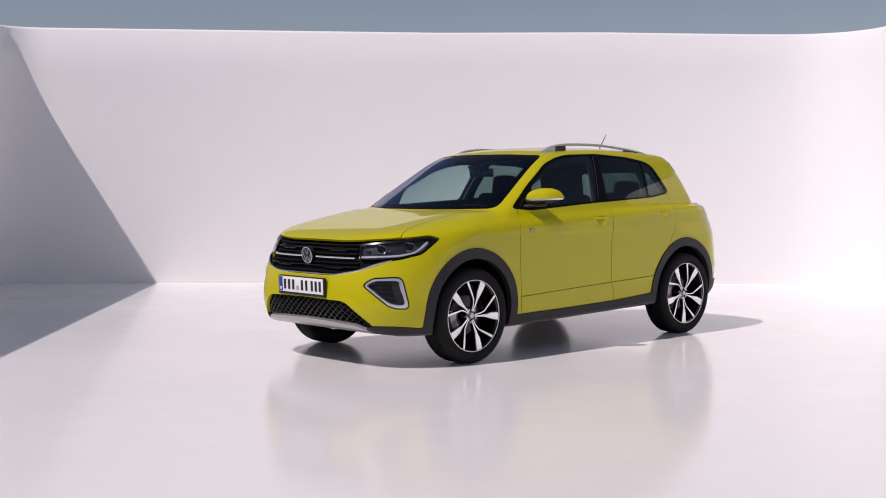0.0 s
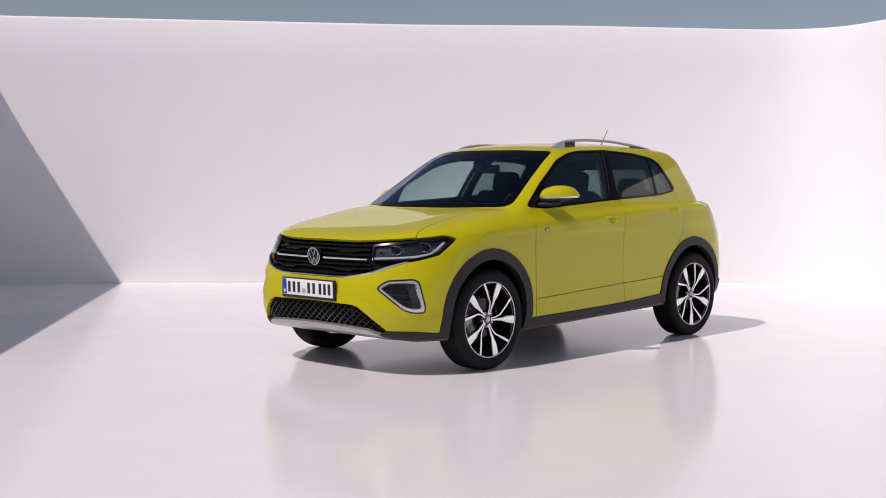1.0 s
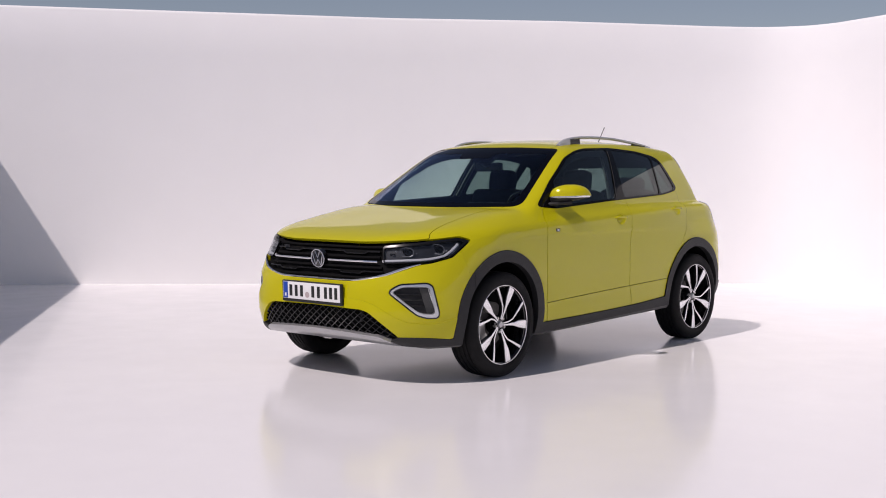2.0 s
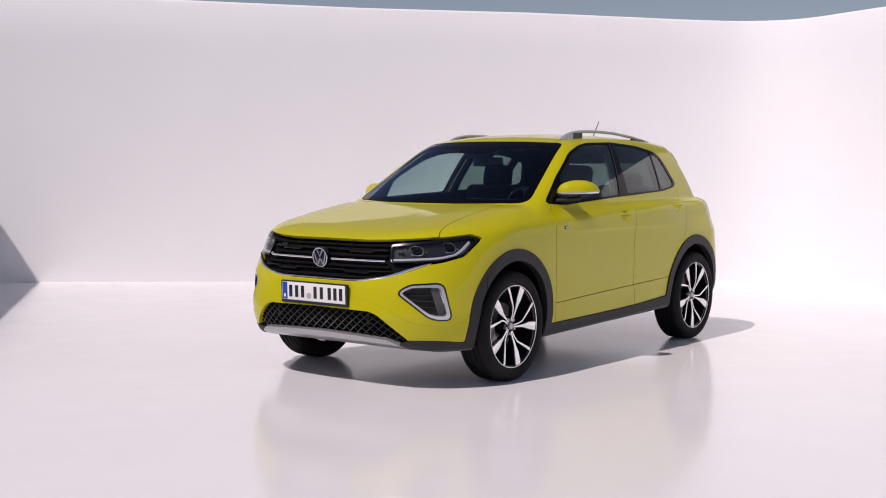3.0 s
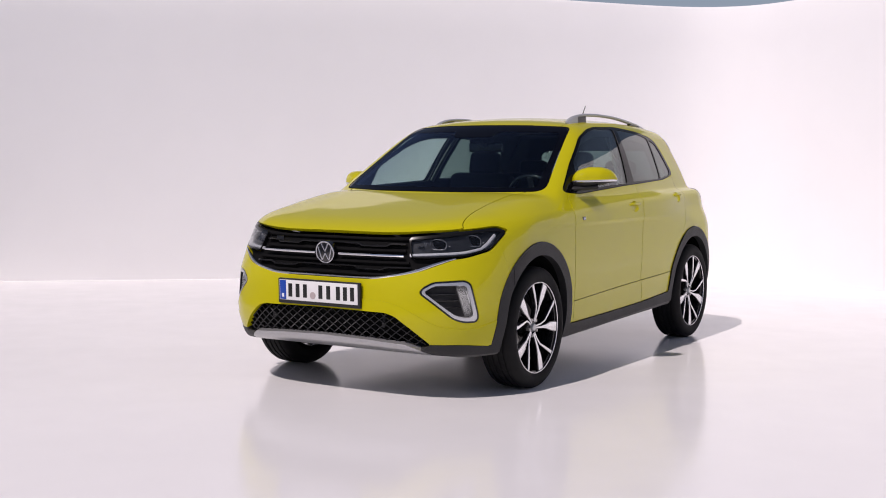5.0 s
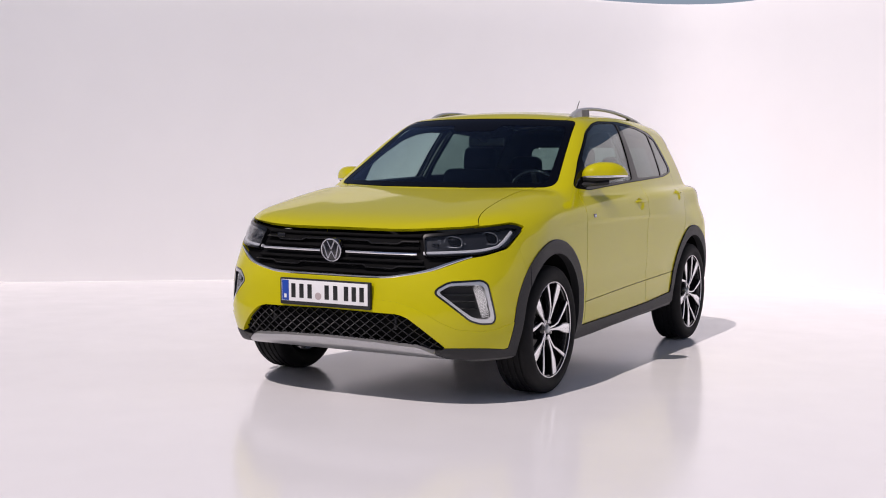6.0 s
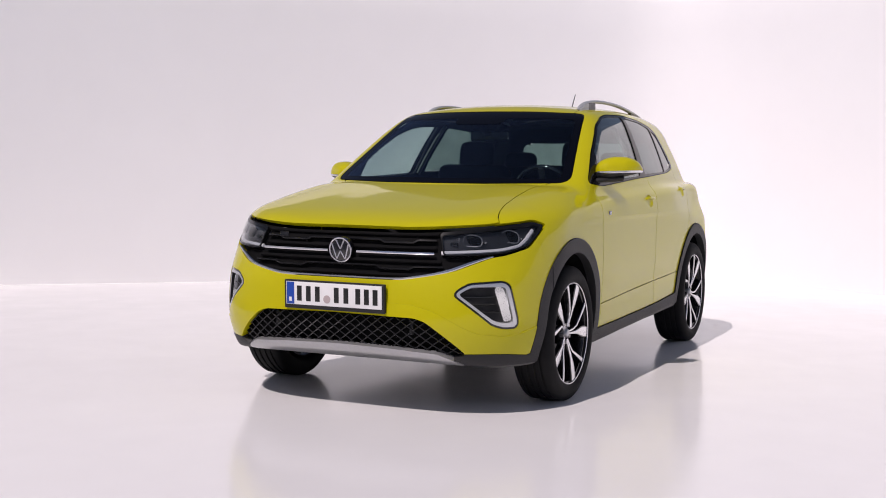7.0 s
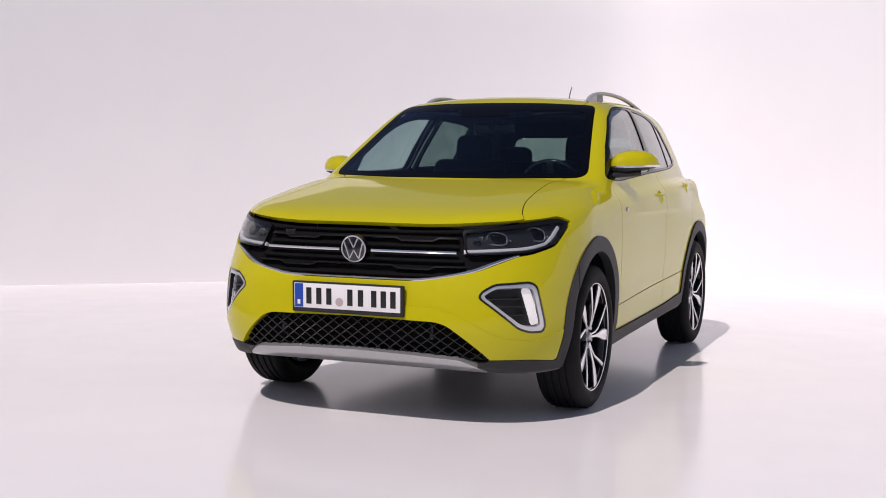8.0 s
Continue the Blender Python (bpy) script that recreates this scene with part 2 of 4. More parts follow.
def body(p):
    """Below zero inside the skin."""
    x, y, z = p[..., 0], np.abs(p[..., 1]), p[..., 2]
    # lower body in plan
    lift = 0.050 * (np.clip(x, -0.2, 2.8) - 0.9) * np.clip((z - 0.78) / 0.12, 0, 1)
    w = half_width(z - lift) - 0.035 * np.clip((x - 1.6) / 1.6, 0, 1) ** 2 * 1.5 * (np.clip(z, 0.38, 1.2) - 0.35)
    w = w - 0.006 * bump(x, 1.25, 0.55) + 0.006 * bump(x, 2.6, 0.5) * bump(z, 0.8, 0.2)
    # door scallop above the sill
    low = 0.430 + 0.0434 * (x - 0.47)
    w = w - 0.009 * bump(z, low + 0.02, 0.07) * bump(x, 1.3, 0.75)
    u, v = np.clip((x - 1.9) / 0.75, 0, 1), np.clip((z - 0.80) / 0.17, 0, 1)
    w = w - 0.037 * u * u * (3 - 2 * u) * v * v * (3 - 2 * v)
    w = np.maximum(w, 0.05)
    w = w + 0.020 * bump(z, 0.38, 0.13) * bump(x, -0.40, 0.28)
    fl, rl, n = nose_l(z), 0.46, box_n(z) + 0 * x
    n = np.where(x > 1.0, 4.6, n)
    tf = np.clip((nose(z) + fl - x) / fl, 0, None)
    tr = np.clip((x - tail(z) + rl) / rl, 0, None)
    q = (y / w) ** n + tf ** 2 + tr ** 2
    side = (np.clip(q, 1e-9, None) ** (1 / n) - 1) * w
    top = (z - hood_z(x) + 0.022 * (y / 0.8) ** 2.4 - 0.005 * bump(y, 0.50, 0.15) * bump(x, -0.1, 0.5)) * 0.95
    low_b = smax(side, top, 0.06 + 0.07 * np.clip((x + 0.62) / 0.4, 0, 1) - 0.05 * np.clip((x - 0.2) / 0.5, 0, 1))
    low_b = smax(low_b, 0.212 - z + 0.028 * np.clip(x - 0.5, 0, 1.7) + 0.35 * np.clip(-0.55 - x, 0, None) ** 1.2 + 0.3 * np.clip(x - 2.85, 0, None), 0.04)
    # cabin
    screen = (0.187 + 1.776 * (z - 1.090) + 0.185 * (y / 0.673) ** 2.3 - x) * 0.49
    back = (x - cabin_r(z) + 0.17 * (y / 0.6) ** 2.4) * 0.9
    cw = cabin_w(z) - 0.085 * np.clip((x - 1.5) / 1.5, 0, 1.2) ** 2 + 0.02 * bump(x, 1.4, 0.8)
    cside = (y - cw) * 0.93
    ctop = z - roof_z(x) + 0.036 * (y / 0.55) ** 2.2
    cab = smax(smax(cside, ctop, 0.10), smax(screen, back, 0.02), 0.075)
    cab = smax(cab, 0.90 - z, 0.02)
    return smin(low_b, cab, 0.004 + 0.034 * np.clip((y - 0.60) / 0.10, 0, 1))


def cast(origin, way, reach=2.2):
    """Outermost crossing of the skin on rays from inside."""
    lo, hi = np.zeros(origin.shape[:-1]), np.full(origin.shape[:-1], reach)
    steps = np.linspace(0, reach, 60)
    last = np.zeros(origin.shape[:-1])
    for s in steps:
        inside = body(origin + way * s) < 0
        last = np.where(inside, s, last)
    lo, hi = last, last + steps[1]
    for _ in range(26):
        mid = (lo + hi) / 2
        inside = body(origin + way * mid[..., None]) < 0
        lo, hi = np.where(inside, mid, lo), np.where(inside, hi, mid)
    return origin + way * ((lo + hi) / 2)[..., None]


def gradient(p):
    e, g = 0.0015, np.zeros_like(p)
    for k in range(3):
        d = np.zeros(3)
        d[k] = e
        g[..., k] = body(p + d) - body(p - d)
    return g / np.maximum(np.linalg.norm(g, axis=-1, keepdims=True), 1e-12)


def skin():
    """The near half (y <= 0) of the skin as points and triangles."""
    x0, x1, z0 = -0.20, 2.70, 0.74
    nphi = 230
    phi = np.linspace(-math.pi / 2, math.pi / 2, nphi)
    rows_o, rows_d = [], []
    for a in np.linspace(math.pi / 2, 0, 66)[:-1]:
        rows_o.append((x0, 0, z0))
        rows_d.append(np.stack([-math.sin(a) * np.cos(phi), -math.cos(a) * np.cos(phi), np.sin(phi)], -1))
    for x in np.linspace(x0, x1, 190):
        rows_o.append((x, 0, z0))
        rows_d.append(np.stack([0 * phi, -np.cos(phi), np.sin(phi)], -1))
    for a in np.linspace(0, math.pi / 2, 50)[1:]:
        rows_o.append((x1, 0, z0))
        rows_d.append(np.stack([math.sin(a) * np.cos(phi), -math.cos(a) * np.cos(phi), np.sin(phi)], -1))
    d = np.array(rows_d)
    o = np.array(rows_o, float)[:, None, :] + 0 * d
    p = cast(o, d)
    m, k = p.shape[0], nphi
    i, j = np.meshgrid(np.arange(m - 1), np.arange(k - 1), indexing="ij")
    a, b, c, e = i * k + j, (i + 1) * k + j, (i + 1) * k + j + 1, i * k + j + 1
    tri = np.concatenate([np.stack([a, b, c], -1).reshape(-1, 3), np.stack([a, c, e], -1).reshape(-1, 3)])
    return p.reshape(-1, 3), tri
# ---- cutting and thickening panels ----
def cut(mesh, f):
    """Splits a triangle mesh along f = 0 and gives the part below and the part above."""
    P, T = mesh
    f = np.where(np.abs(f) < 1e-6, 1e-6, f)
    neg = f < 0
    count = neg[T].sum(1)
    below, above = [T[count == 3]], [T[count == 0]]
    pts, base = [P], len(P)
    for lone_neg in (True, False):
        S = T[count == (1 if lone_neg else 2)]
        if not len(S):
            continue
        k = np.argmax(neg[S] if lone_neg else ~neg[S], axis=1)
        r = np.arange(len(S))
        a, b, c = S[r, k], S[r, (k + 1) % 3], S[r, (k + 2) % 3]
        edge = np.concatenate([np.stack([a, b], 1), np.stack([a, c], 1)])
        edge.sort(axis=1)
        uniq, inv = np.unique(edge, axis=0, return_inverse=True)
        inv = inv.reshape(-1)
        t = f[uniq[:, 0]] / (f[uniq[:, 0]] - f[uniq[:, 1]])
        pts.append(P[uniq[:, 0]] * (1 - t)[:, None] + P[uniq[:, 1]] * t[:, None])
        ab, ac = base + inv[: len(S)], base + inv[len(S):]
        base += len(uniq)
        tip = np.stack([a, ab, ac], 1)
        rest = np.concatenate([np.stack([ab, b, c], 1), np.stack([ab, c, ac], 1)])
        (below if lone_neg else above).append(tip)
        (above if lone_neg else below).append(rest)
    P = np.concatenate(pts)
    # weld the new points of the two kinds of triangle that share an edge
    key = np.round(P * 2e5).astype(np.int64)
    _, first, inv = np.unique(key, axis=0, return_index=True, return_inverse=True)
    inv = inv.reshape(-1)
    out = []
    for part_t in (below, above):
        t = inv[np.concatenate(part_t)]
        t = t[(t[:, 0] != t[:, 1]) & (t[:, 1] != t[:, 2]) & (t[:, 0] != t[:, 2])]
        used, t2 = np.unique(t, return_inverse=True)
        out.append((P[first[used]], t2.reshape(-1, 3)))
    return out


def smooth_loop(poly, radius=0.03):
    """Rounds the corners of a control polygon over a length of about radius."""
    q = np.array(poly, float)
    n = len(q)
    out = []
    for i in range(n):
        a, b, c = q[i - 1], q[i], q[(i + 1) % n]
        la, lc = np.linalg.norm(a - b), np.linalg.norm(c - b)
        p0 = b + (a - b) * min(radius, 0.45 * la) / max(la, 1e-9)
        p2 = b + (c - b) * min(radius, 0.45 * lc) / max(lc, 1e-9)
        for t in (0.0, 0.25, 0.5, 0.75, 1.0):
            out.append(p0 * (1 - t) ** 2 + b * 2 * t * (1 - t) + p2 * t * t)
    return np.array(out)


def distance(q, line, closed):
    ends = np.roll(line, -1, 0) if closed else line[1:]
    d = np.full(len(q), 1e9)
    for a, b in zip(line, ends):
        ab = b - a
        t = np.clip(((q - a) @ ab) / max(ab @ ab, 1e-12), 0, 1)
        d = np.minimum(d, np.linalg.norm(q - a - t[:, None] * ab, axis=1))
    return d


def inside(q, poly):
    c = np.zeros(len(q), bool)
    for a, b in zip(poly, np.roll(poly, -1, 0)):
        if a[1] == b[1]:
            continue
        hit = ((a[1] > q[:, 1]) != (b[1] > q[:, 1])) & (q[:, 0] < (b[0] - a[0]) * (q[:, 1] - a[1]) / (b[1] - a[1]) + a[0])
        c ^= hit
    return c


def outline(q, poly, radius=0.03):
    """Signed distance to a rounded outline, below zero inside."""
    poly = smooth_loop(poly, radius)
    return np.where(inside(q, poly), -1, 1) * distance(q, poly, True)


def side_view(P):
    return np.stack([P[:, 0], P[:, 2]], 1)


def front_view(P):
    """Unrolled round the front corner: (x + |y|) / sqrt 2 and height."""
    return np.stack([(P[:, 0] + np.abs(P[:, 1])) / math.sqrt(2), P[:, 2]], 1)


def corner(rows):
    return [((x + y) / math.sqrt(2), z) for x, y, z in rows]


def take(rest, field, gap=0.002):
    """The piece inside a field, and what is left outside it, with a gap between."""
    return cut(rest, field(rest[0]) + gap)[0], cut(rest, field(rest[0]) - gap)[1]


def mirrored(mesh):
    P, T = mesh
    return P * np.array([1, -1, 1]), T[:, ::-1]


def joined(*meshes):
    P, T, n = [], [], 0
    for p, t in meshes:
        P.append(p)
        T.append(t + n)
        n += len(p)
    P, T = np.concatenate(P), np.concatenate(T)
    _, first, inv = np.unique(np.round(P * 1e6).astype(np.int64), axis=0, return_index=True, return_inverse=True)
    return P[first], inv.reshape(-1)[T]


def rim_edges(P, T):
    e = np.concatenate([T[:, [0, 1]], T[:, [1, 2]], T[:, [2, 0]]])
    s = np.sort(e, 1)
    _, idx, cnt = np.unique(s, axis=0, return_index=True, return_counts=True)
    e = e[idx[cnt == 1]]
    return e


def panel(name, mesh, mat, parent, label="", thick=0.02, raised=0.0, inner=None, normals=None, dark_rim=None):
    """A panel of the skin as a solid: outer face, inner face and a rim, with exact normals."""
    P, T = mesh
    N = gradient(P) if normals is None else normals
    out, back = P + N * raised, P + N * (raised - thick)
    E = rim_edges(P, T)
    a, b = E[:, 0], E[:, 1]
    side = np.cross(P[b] - P[a], N[a])
    side /= np.maximum(np.linalg.norm(side, axis=1, keepdims=True), 1e-9)
    n = len(P)
    ring = np.concatenate([out[a], out[b], back[b], back[a]])
    m = len(E)
    quad = np.stack([np.arange(m) + 2 * n, np.arange(m) + 2 * n + 3 * m, np.arange(m) + 2 * n + 2 * m, np.arange(m) + 2 * n + m], 1)
    V = np.concatenate([out, back, ring])
    VN = np.concatenate([N, -N, np.tile(side, (4, 1))])
    tris = np.concatenate([T, T[:, ::-1] + n, quad[:, [0, 1, 2]], quad[:, [0, 2, 3]]])
    me = bpy.data.meshes.new(name)
    me.vertices.add(len(V))
    me.vertices.foreach_set("co", V.astype(np.float32).ravel())
    me.loops.add(3 * len(tris))
    me.loops.foreach_set("vertex_index", tris.astype(np.int32).ravel())
    me.polygons.add(len(tris))
    me.polygons.foreach_set("loop_start", np.arange(0, 3 * len(tris), 3, dtype=np.int32))
    me.update(calc_edges=True)
    me.polygons.foreach_set("use_smooth", np.ones(len(tris), bool))
    me.materials.append(mat)
    if inner:
        me.materials.append(inner)
        slot = np.zeros(len(tris), np.int32)
        slot[len(T): 2 * len(T)] = 1
        if dark_rim:
            hide = dark_rim(P[a])
            slot[2 * len(T):] = np.concatenate([hide, hide])
        me.polygons.foreach_set("material_index", slot)
    me.validate()
    me.normals_split_custom_set_from_vertices(VN.tolist())
    ob = new(name, me)
    ob.parent = parent
    if label:
        tagged(ob, label)
    return ob


def part(name, bm, mat, parent, label="", smooth=True, sharp=38):
    """Links a bmesh as one mesh object under a thing or a part."""
    me = bpy.data.meshes.new(name)
    bmesh.ops.recalc_face_normals(bm, faces=bm.faces)
    for f in bm.faces:
        f.smooth = smooth
    for e in bm.edges:
        if len(e.link_faces) == 2 and e.calc_face_angle(0) > radians(sharp):
            e.smooth = False
    bm.to_mesh(me)
    bm.free()
    me.materials.append(mat)
    ob = new(name, me)
    ob.parent = parent
    if label:
        tagged(ob, label)
    return ob


# places on the skin
def on_front(y, z):
    """The skin straight ahead of (y, z), with its normal."""
    y, z = np.atleast_1d(np.asarray(y, float)), np.atleast_1d(np.asarray(z, float))
    o = np.stack([0 * y + 0.1, y, z], -1)
    p = cast(o, np.array([-1.0, 0, 0]) + 0 * o, 1.3)
    return p, gradient(p)


def on_side(x, z, sign=-1):
    x, z = np.atleast_1d(np.asarray(x, float)), np.atleast_1d(np.asarray(z, float))
    o = np.stack([x, 0 * x, z], -1)
    p = cast(o, np.array([0, float(sign), 0]) + 0 * o, 1.3)
    return p, gradient(p)


def on_corner(s, z, sign=-1):
    """The skin at an unrolled front-corner place: along the diagonal through it."""
    s, z = np.atleast_1d(np.asarray(s, float)), np.atleast_1d(np.asarray(z, float))
    k = math.sqrt(2)
    # start on the diagonal x + |y| = s * sqrt 2, well inside
    y0 = np.clip(0.55 * s + 0.30, 0.0, 0.62)
    o = np.stack([s * k - y0, y0, z], -1)
    # march along (-1, +1): x falls as |y| grows
    w = np.array([-1 / k, 1 / k, 0]) + 0 * o
    lo, hi = np.full(len(s), -1.2), np.full(len(s), 1.2)
    g = np.linspace(-0.9, 0.9, 240)
    val = np.stack([body(o + w * v) for v in g], -1) < 0
    # along this diagonal both crossings are on the skin: the one with greater |y| is on the wanted side
    last = g[val.shape[1] - 1 - np.argmax(val[:, ::-1], 1)]
    lo, hi = last, last + (g[1] - g[0])
    for _ in range(24):
        m = (lo + hi) / 2
        ins = body(o + w * m[:, None]) < 0
        lo, hi = np.where(ins, m, lo), np.where(ins, hi, m)
    p = o + w * lo[:, None]
    p[:, 1] *= sign if sign < 0 else 1
    return p, gradient(p)


def sweep(points, profile, normals=None, closed=False, taper=None, caps=True):
    """A bmesh of a profile (across, up) drawn along a line; up follows the normals."""
    P = np.array(points, float)
    k = len(P)
    if closed:
        tan = np.roll(P, -1, 0) - np.roll(P, 1, 0)
    else:
        tan = np.gradient(P, axis=0)
    tan /= np.maximum(np.linalg.norm(tan, axis=1, keepdims=True), 1e-9)
    U = np.array(normals, float) if normals is not None else np.tile((0.0, 0.0, 1.0), (k, 1))
    A = np.cross(tan, U)
    A /= np.maximum(np.linalg.norm(A, axis=1, keepdims=True), 1e-9)
    U = np.cross(A, tan)
    bm = bmesh.new()
    rings = []
    for i in range(k):
        s = 1.0 if taper is None else taper[i]
        rings.append([bm.verts.new(P[i] + A[i] * a * s + U[i] * u * s) for a, u in profile])
    n = len(profile)
    for i in range(k if closed else k - 1):
        r0, r1 = rings[i], rings[(i + 1) % k]
        for j in range(n):
            bm.faces.new((r0[j], r0[(j + 1) % n], r1[(j + 1) % n], r1[j]))
    if not closed and caps:
        bm.faces.new(rings[0])
        bm.faces.new(rings[-1][::-1])
    return bm


def round_profile(rx, ry, n=10):
    return [(rx * math.cos(2 * math.pi * i / n), ry * math.sin(2 * math.pi * i / n)) for i in range(n)]


def bar_profile(w, h, c=0.25):
    """A rectangle with clipped corners, from -h to 0 in depth."""
    d = min(w, h) * c
    return [(-w / 2 + d, 0), (w / 2 - d, 0), (w / 2, -d), (w / 2, -h + d), (w / 2 - d, -h), (-w / 2 + d, -h), (-w / 2, -h + d), (-w / 2, -d)]


def lathe(profile, segments=72, axis_y=True):
    """A bmesh turned about the y axis from (radius, y) pairs; the profile is closed."""
    bm = bmesh.new()
    rings = []
    for i in range(segments):
        a = 2 * math.pi * i / segments
        rings.append([bm.verts.new((r * math.cos(a), y, r * math.sin(a))) for r, y in profile])
    n = len(profile)
    for i in range(segments):
        r0, r1 = rings[i], rings[(i + 1) % segments]
        for j in range(n):
            bm.faces.new((r0[j], r0[(j + 1) % n], r1[(j + 1) % n], r1[j]))
    return bm


def box(bm, size, m, bevel=0.0, segments=2):
    """Adds a bevelled box to a bmesh."""
    made = bmesh.ops.create_cube(bm, size=1.0, matrix=m @ Matrix.Diagonal((*size, 1)))
    if bevel:
        edges = {e for v in made["verts"] for e in v.link_edges}
        bmesh.ops.bevel(bm, geom=list(edges), offset=bevel, segments=segments, profile=0.6, affect="EDGES")
    return bm


# ---- the car ----
car = tagged(new("car"), "lime-yellow compact crossover car with black cladding, parked on the polished floor", "car")

zclad = curve([-0.9, -0.65, -0.30, 0.45, 1.0, 1.576, 2.03, 2.4, 3.0, 3.3], [0.295, 0.292, 0.262, 0.300, 0.311, 0.329, 0.357, 0.38, 0.42, 0.43], 0.02)
ARCHES = ((0.008, 0.345, 0.385, 0.458), (2.532, 0.345, 0.384, 0.453))      # x, z, opening, outer edge of the cladding


def near_side(P, f, y=-0.45):
    return np.where(P[:, 1] < y, f, 1.0)


def arch(P, k, outer=False):
    x, z, r_in, r_out = ARCHES[k]
    d = np.hypot(P[:, 0] - x, (P[:, 2] - z) * 0.985)
    return near_side(P, d - (r_out if outer else r_in), -0.40)


def cladding(P):
    f = P[:, 2] - zclad(P[:, 0])
    for k in (0, 1):
        f = np.minimum(f, arch(P, k, True))
    return f


SCREEN = [(0.30, 1.0755), (-0.30, 1.0755), (-0.686, 1.084), (-0.714, 1.106), (-0.584, 1.468), (-0.556, 1.487), (-0.3, 1.497), (0.30, 1.501)]
WINDOWS = [(0.480, 1.082), (0.715, 1.250), (0.992, 1.421), (1.150, 1.471), (1.300, 1.494), (1.656, 1.505), (2.030, 1.486), (2.293, 1.452), (2.390, 1.413), (2.488, 1.239), (2.506, 1.204), (2.472, 1.182), (2.440, 1.174), (2.231, 1.149), (1.403, 1.112), (0.688, 1.068)]
FRONT_PANE = [(0.722, 1.098), (0.758, 1.250), (1.017, 1.411), (1.160, 1.456), (1.300, 1.478), (1.590, 1.487), (1.470, 1.133), (1.400, 1.129)]
REAR_PANE = [(1.605, 1.143), (1.665, 1.485), (2.020, 1.469), (2.225, 1.438), (2.172, 1.161)]
QUARTER_PANE = [(2.205, 1.163), (2.258, 1.430), (2.365, 1.397), (2.463, 1.210), (2.440, 1.190)]
HOOD = [(-1.0, 0.30), (-1.0, -0.80), (-0.53, -0.80), (-0.526, -0.686), (-0.42, -0.655), (-0.30, -0.632), (-0.1, -0.612), (0.1, -0.602), (0.31, -0.612), (0.375, -0.668), (0.43, -0.655), (0.47, -0.55), (0.47, 0.30)]
FACE = corner([(-0.72, -0.4, 0.8705), (-0.72, 0, 0.8705), (-0.708, 0.320, 0.8685), (-0.687, 0.450, 0.8735), (-0.580, 0.637, 0.887), (-0.443, 0.745, 0.901), (-0.350, 0.795, 0.912), (-0.266, 0.826, 0.889), (-0.425, 0.808, 0.782), (-0.553, 0.730, 0.747), (-0.606, 0.682, 0.738),
               (-0.666, 0.617, 0.709), (-0.723, 0.537, 0.675), (-0.768, 0.427, 0.652), (-0.795, 0.310, 0.635), (-0.805, 0, 0.634), (-0.805, -0.4, 0.634)])
LAMP = corner([(-0.690, 0.454, 0.854), (-0.580, 0.637, 0.875), (-0.443, 0.745, 0.893), (-0.352, 0.794, 0.903), (-0.280, 0.820, 0.886), (-0.430, 0.806, 0.790), (-0.553, 0.728, 0.756), (-0.658, 0.608, 0.747), (-0.716, 0.482, 0.744)])
FOG = corner([(-0.748, 0.553, 0.564), (-0.738, 0.562, 0.592), (-0.703, 0.613, 0.625), (-0.590, 0.742, 0.634), (-0.565, 0.768, 0.614), (-0.534, 0.798, 0.444), (-0.539, 0.793, 0.408), (-0.603, 0.745, 0.408), (-0.648, 0.705, 0.426)])
MESH = corner([(-0.82, -0.4, 0.465), (-0.82, 0, 0.464), (-0.801, 0.376, 0.457), (-0.800, 0.436, 0.441), (-0.735, 0.590, 0.318), (-0.722, 0.626, 0.290), (-0.735, 0.54, 0.255), (-0.744, 0.467, 0.275), (-0.78, 0.25, 0.292), (-0.791, 0, 0.298), (-0.791, -0.4, 0.298)])
SKID = corner([(-0.791, -0.4, 0.316), (-0.791, 0, 0.316), (-0.78, 0.25, 0.310), (-0.755, 0.480, 0.295), (-0.684, 0.608, 0.240), (-0.674, 0.617, 0.229), (-0.70, 0.50, 0.20), (-0.74, 0.30, 0.14), (-0.76, -0.4, 0.14)])
FRONT_DOOR = [(0.535, 1.085), (0.500, 0.98), (0.468, 0.80), (0.480, 0.60), (0.508, 0.42), (0.528, 0.20), (1.62, 0.20), (1.590, 0.40), (1.552, 0.52), (1.530, 0.74), (1.560, 0.92), (1.600, 1.05), (1.61, 1.20), (0.78, 1.20)]
REAR_DOOR = [(1.61, 1.20), (1.600, 1.05), (1.560, 0.92), (1.530, 0.74), (1.552, 0.52), (1.590, 0.40), (1.62, 0.20), (2.2, 0.20), (2.20, 0.55), (2.30, 0.78), (2.42, 0.90), (2.475, 1.04), (2.49, 1.19)]


def ahead(P, f, x=-0.05):
    return np.where(P[:, 0] < x, f, 1.0)


LIP_Y, LIP_Z = [0, 0.320, 0.450, 0.637, 0.745, 0.795], [0.8725, 0.8715, 0.8765, 0.889, 0.9035, 0.9135]


def hood_field(P):
    f = outline(P[:, :2], HOOD, 0.04)
    lip = np.interp(np.abs(P[:, 1]), LIP_Y, LIP_Z) - P[:, 2]
    return np.where((P[:, 2] > 0.7) & (P[:, 0] < 0.6), np.maximum(f, lip), 1.0)


HANDLES = {"front_door": (1.428, 0.975), "rear_door": (2.288, 1.024)}
CREASE = np.array(corner([(-0.82, -0.4, 0.528), (-0.814, 0.254, 0.525), (-0.802, 0.365, 0.518), (-0.783, 0.459, 0.494), (-0.729, 0.590, 0.418), (-0.685, 0.650, 0.388), (-0.593, 0.745, 0.375), (-0.53, 0.795, 0.382), (-0.481, 0.824, 0.398), (-0.43, 0.846, 0.411), (-0.2, 0.86, 0.414)]))


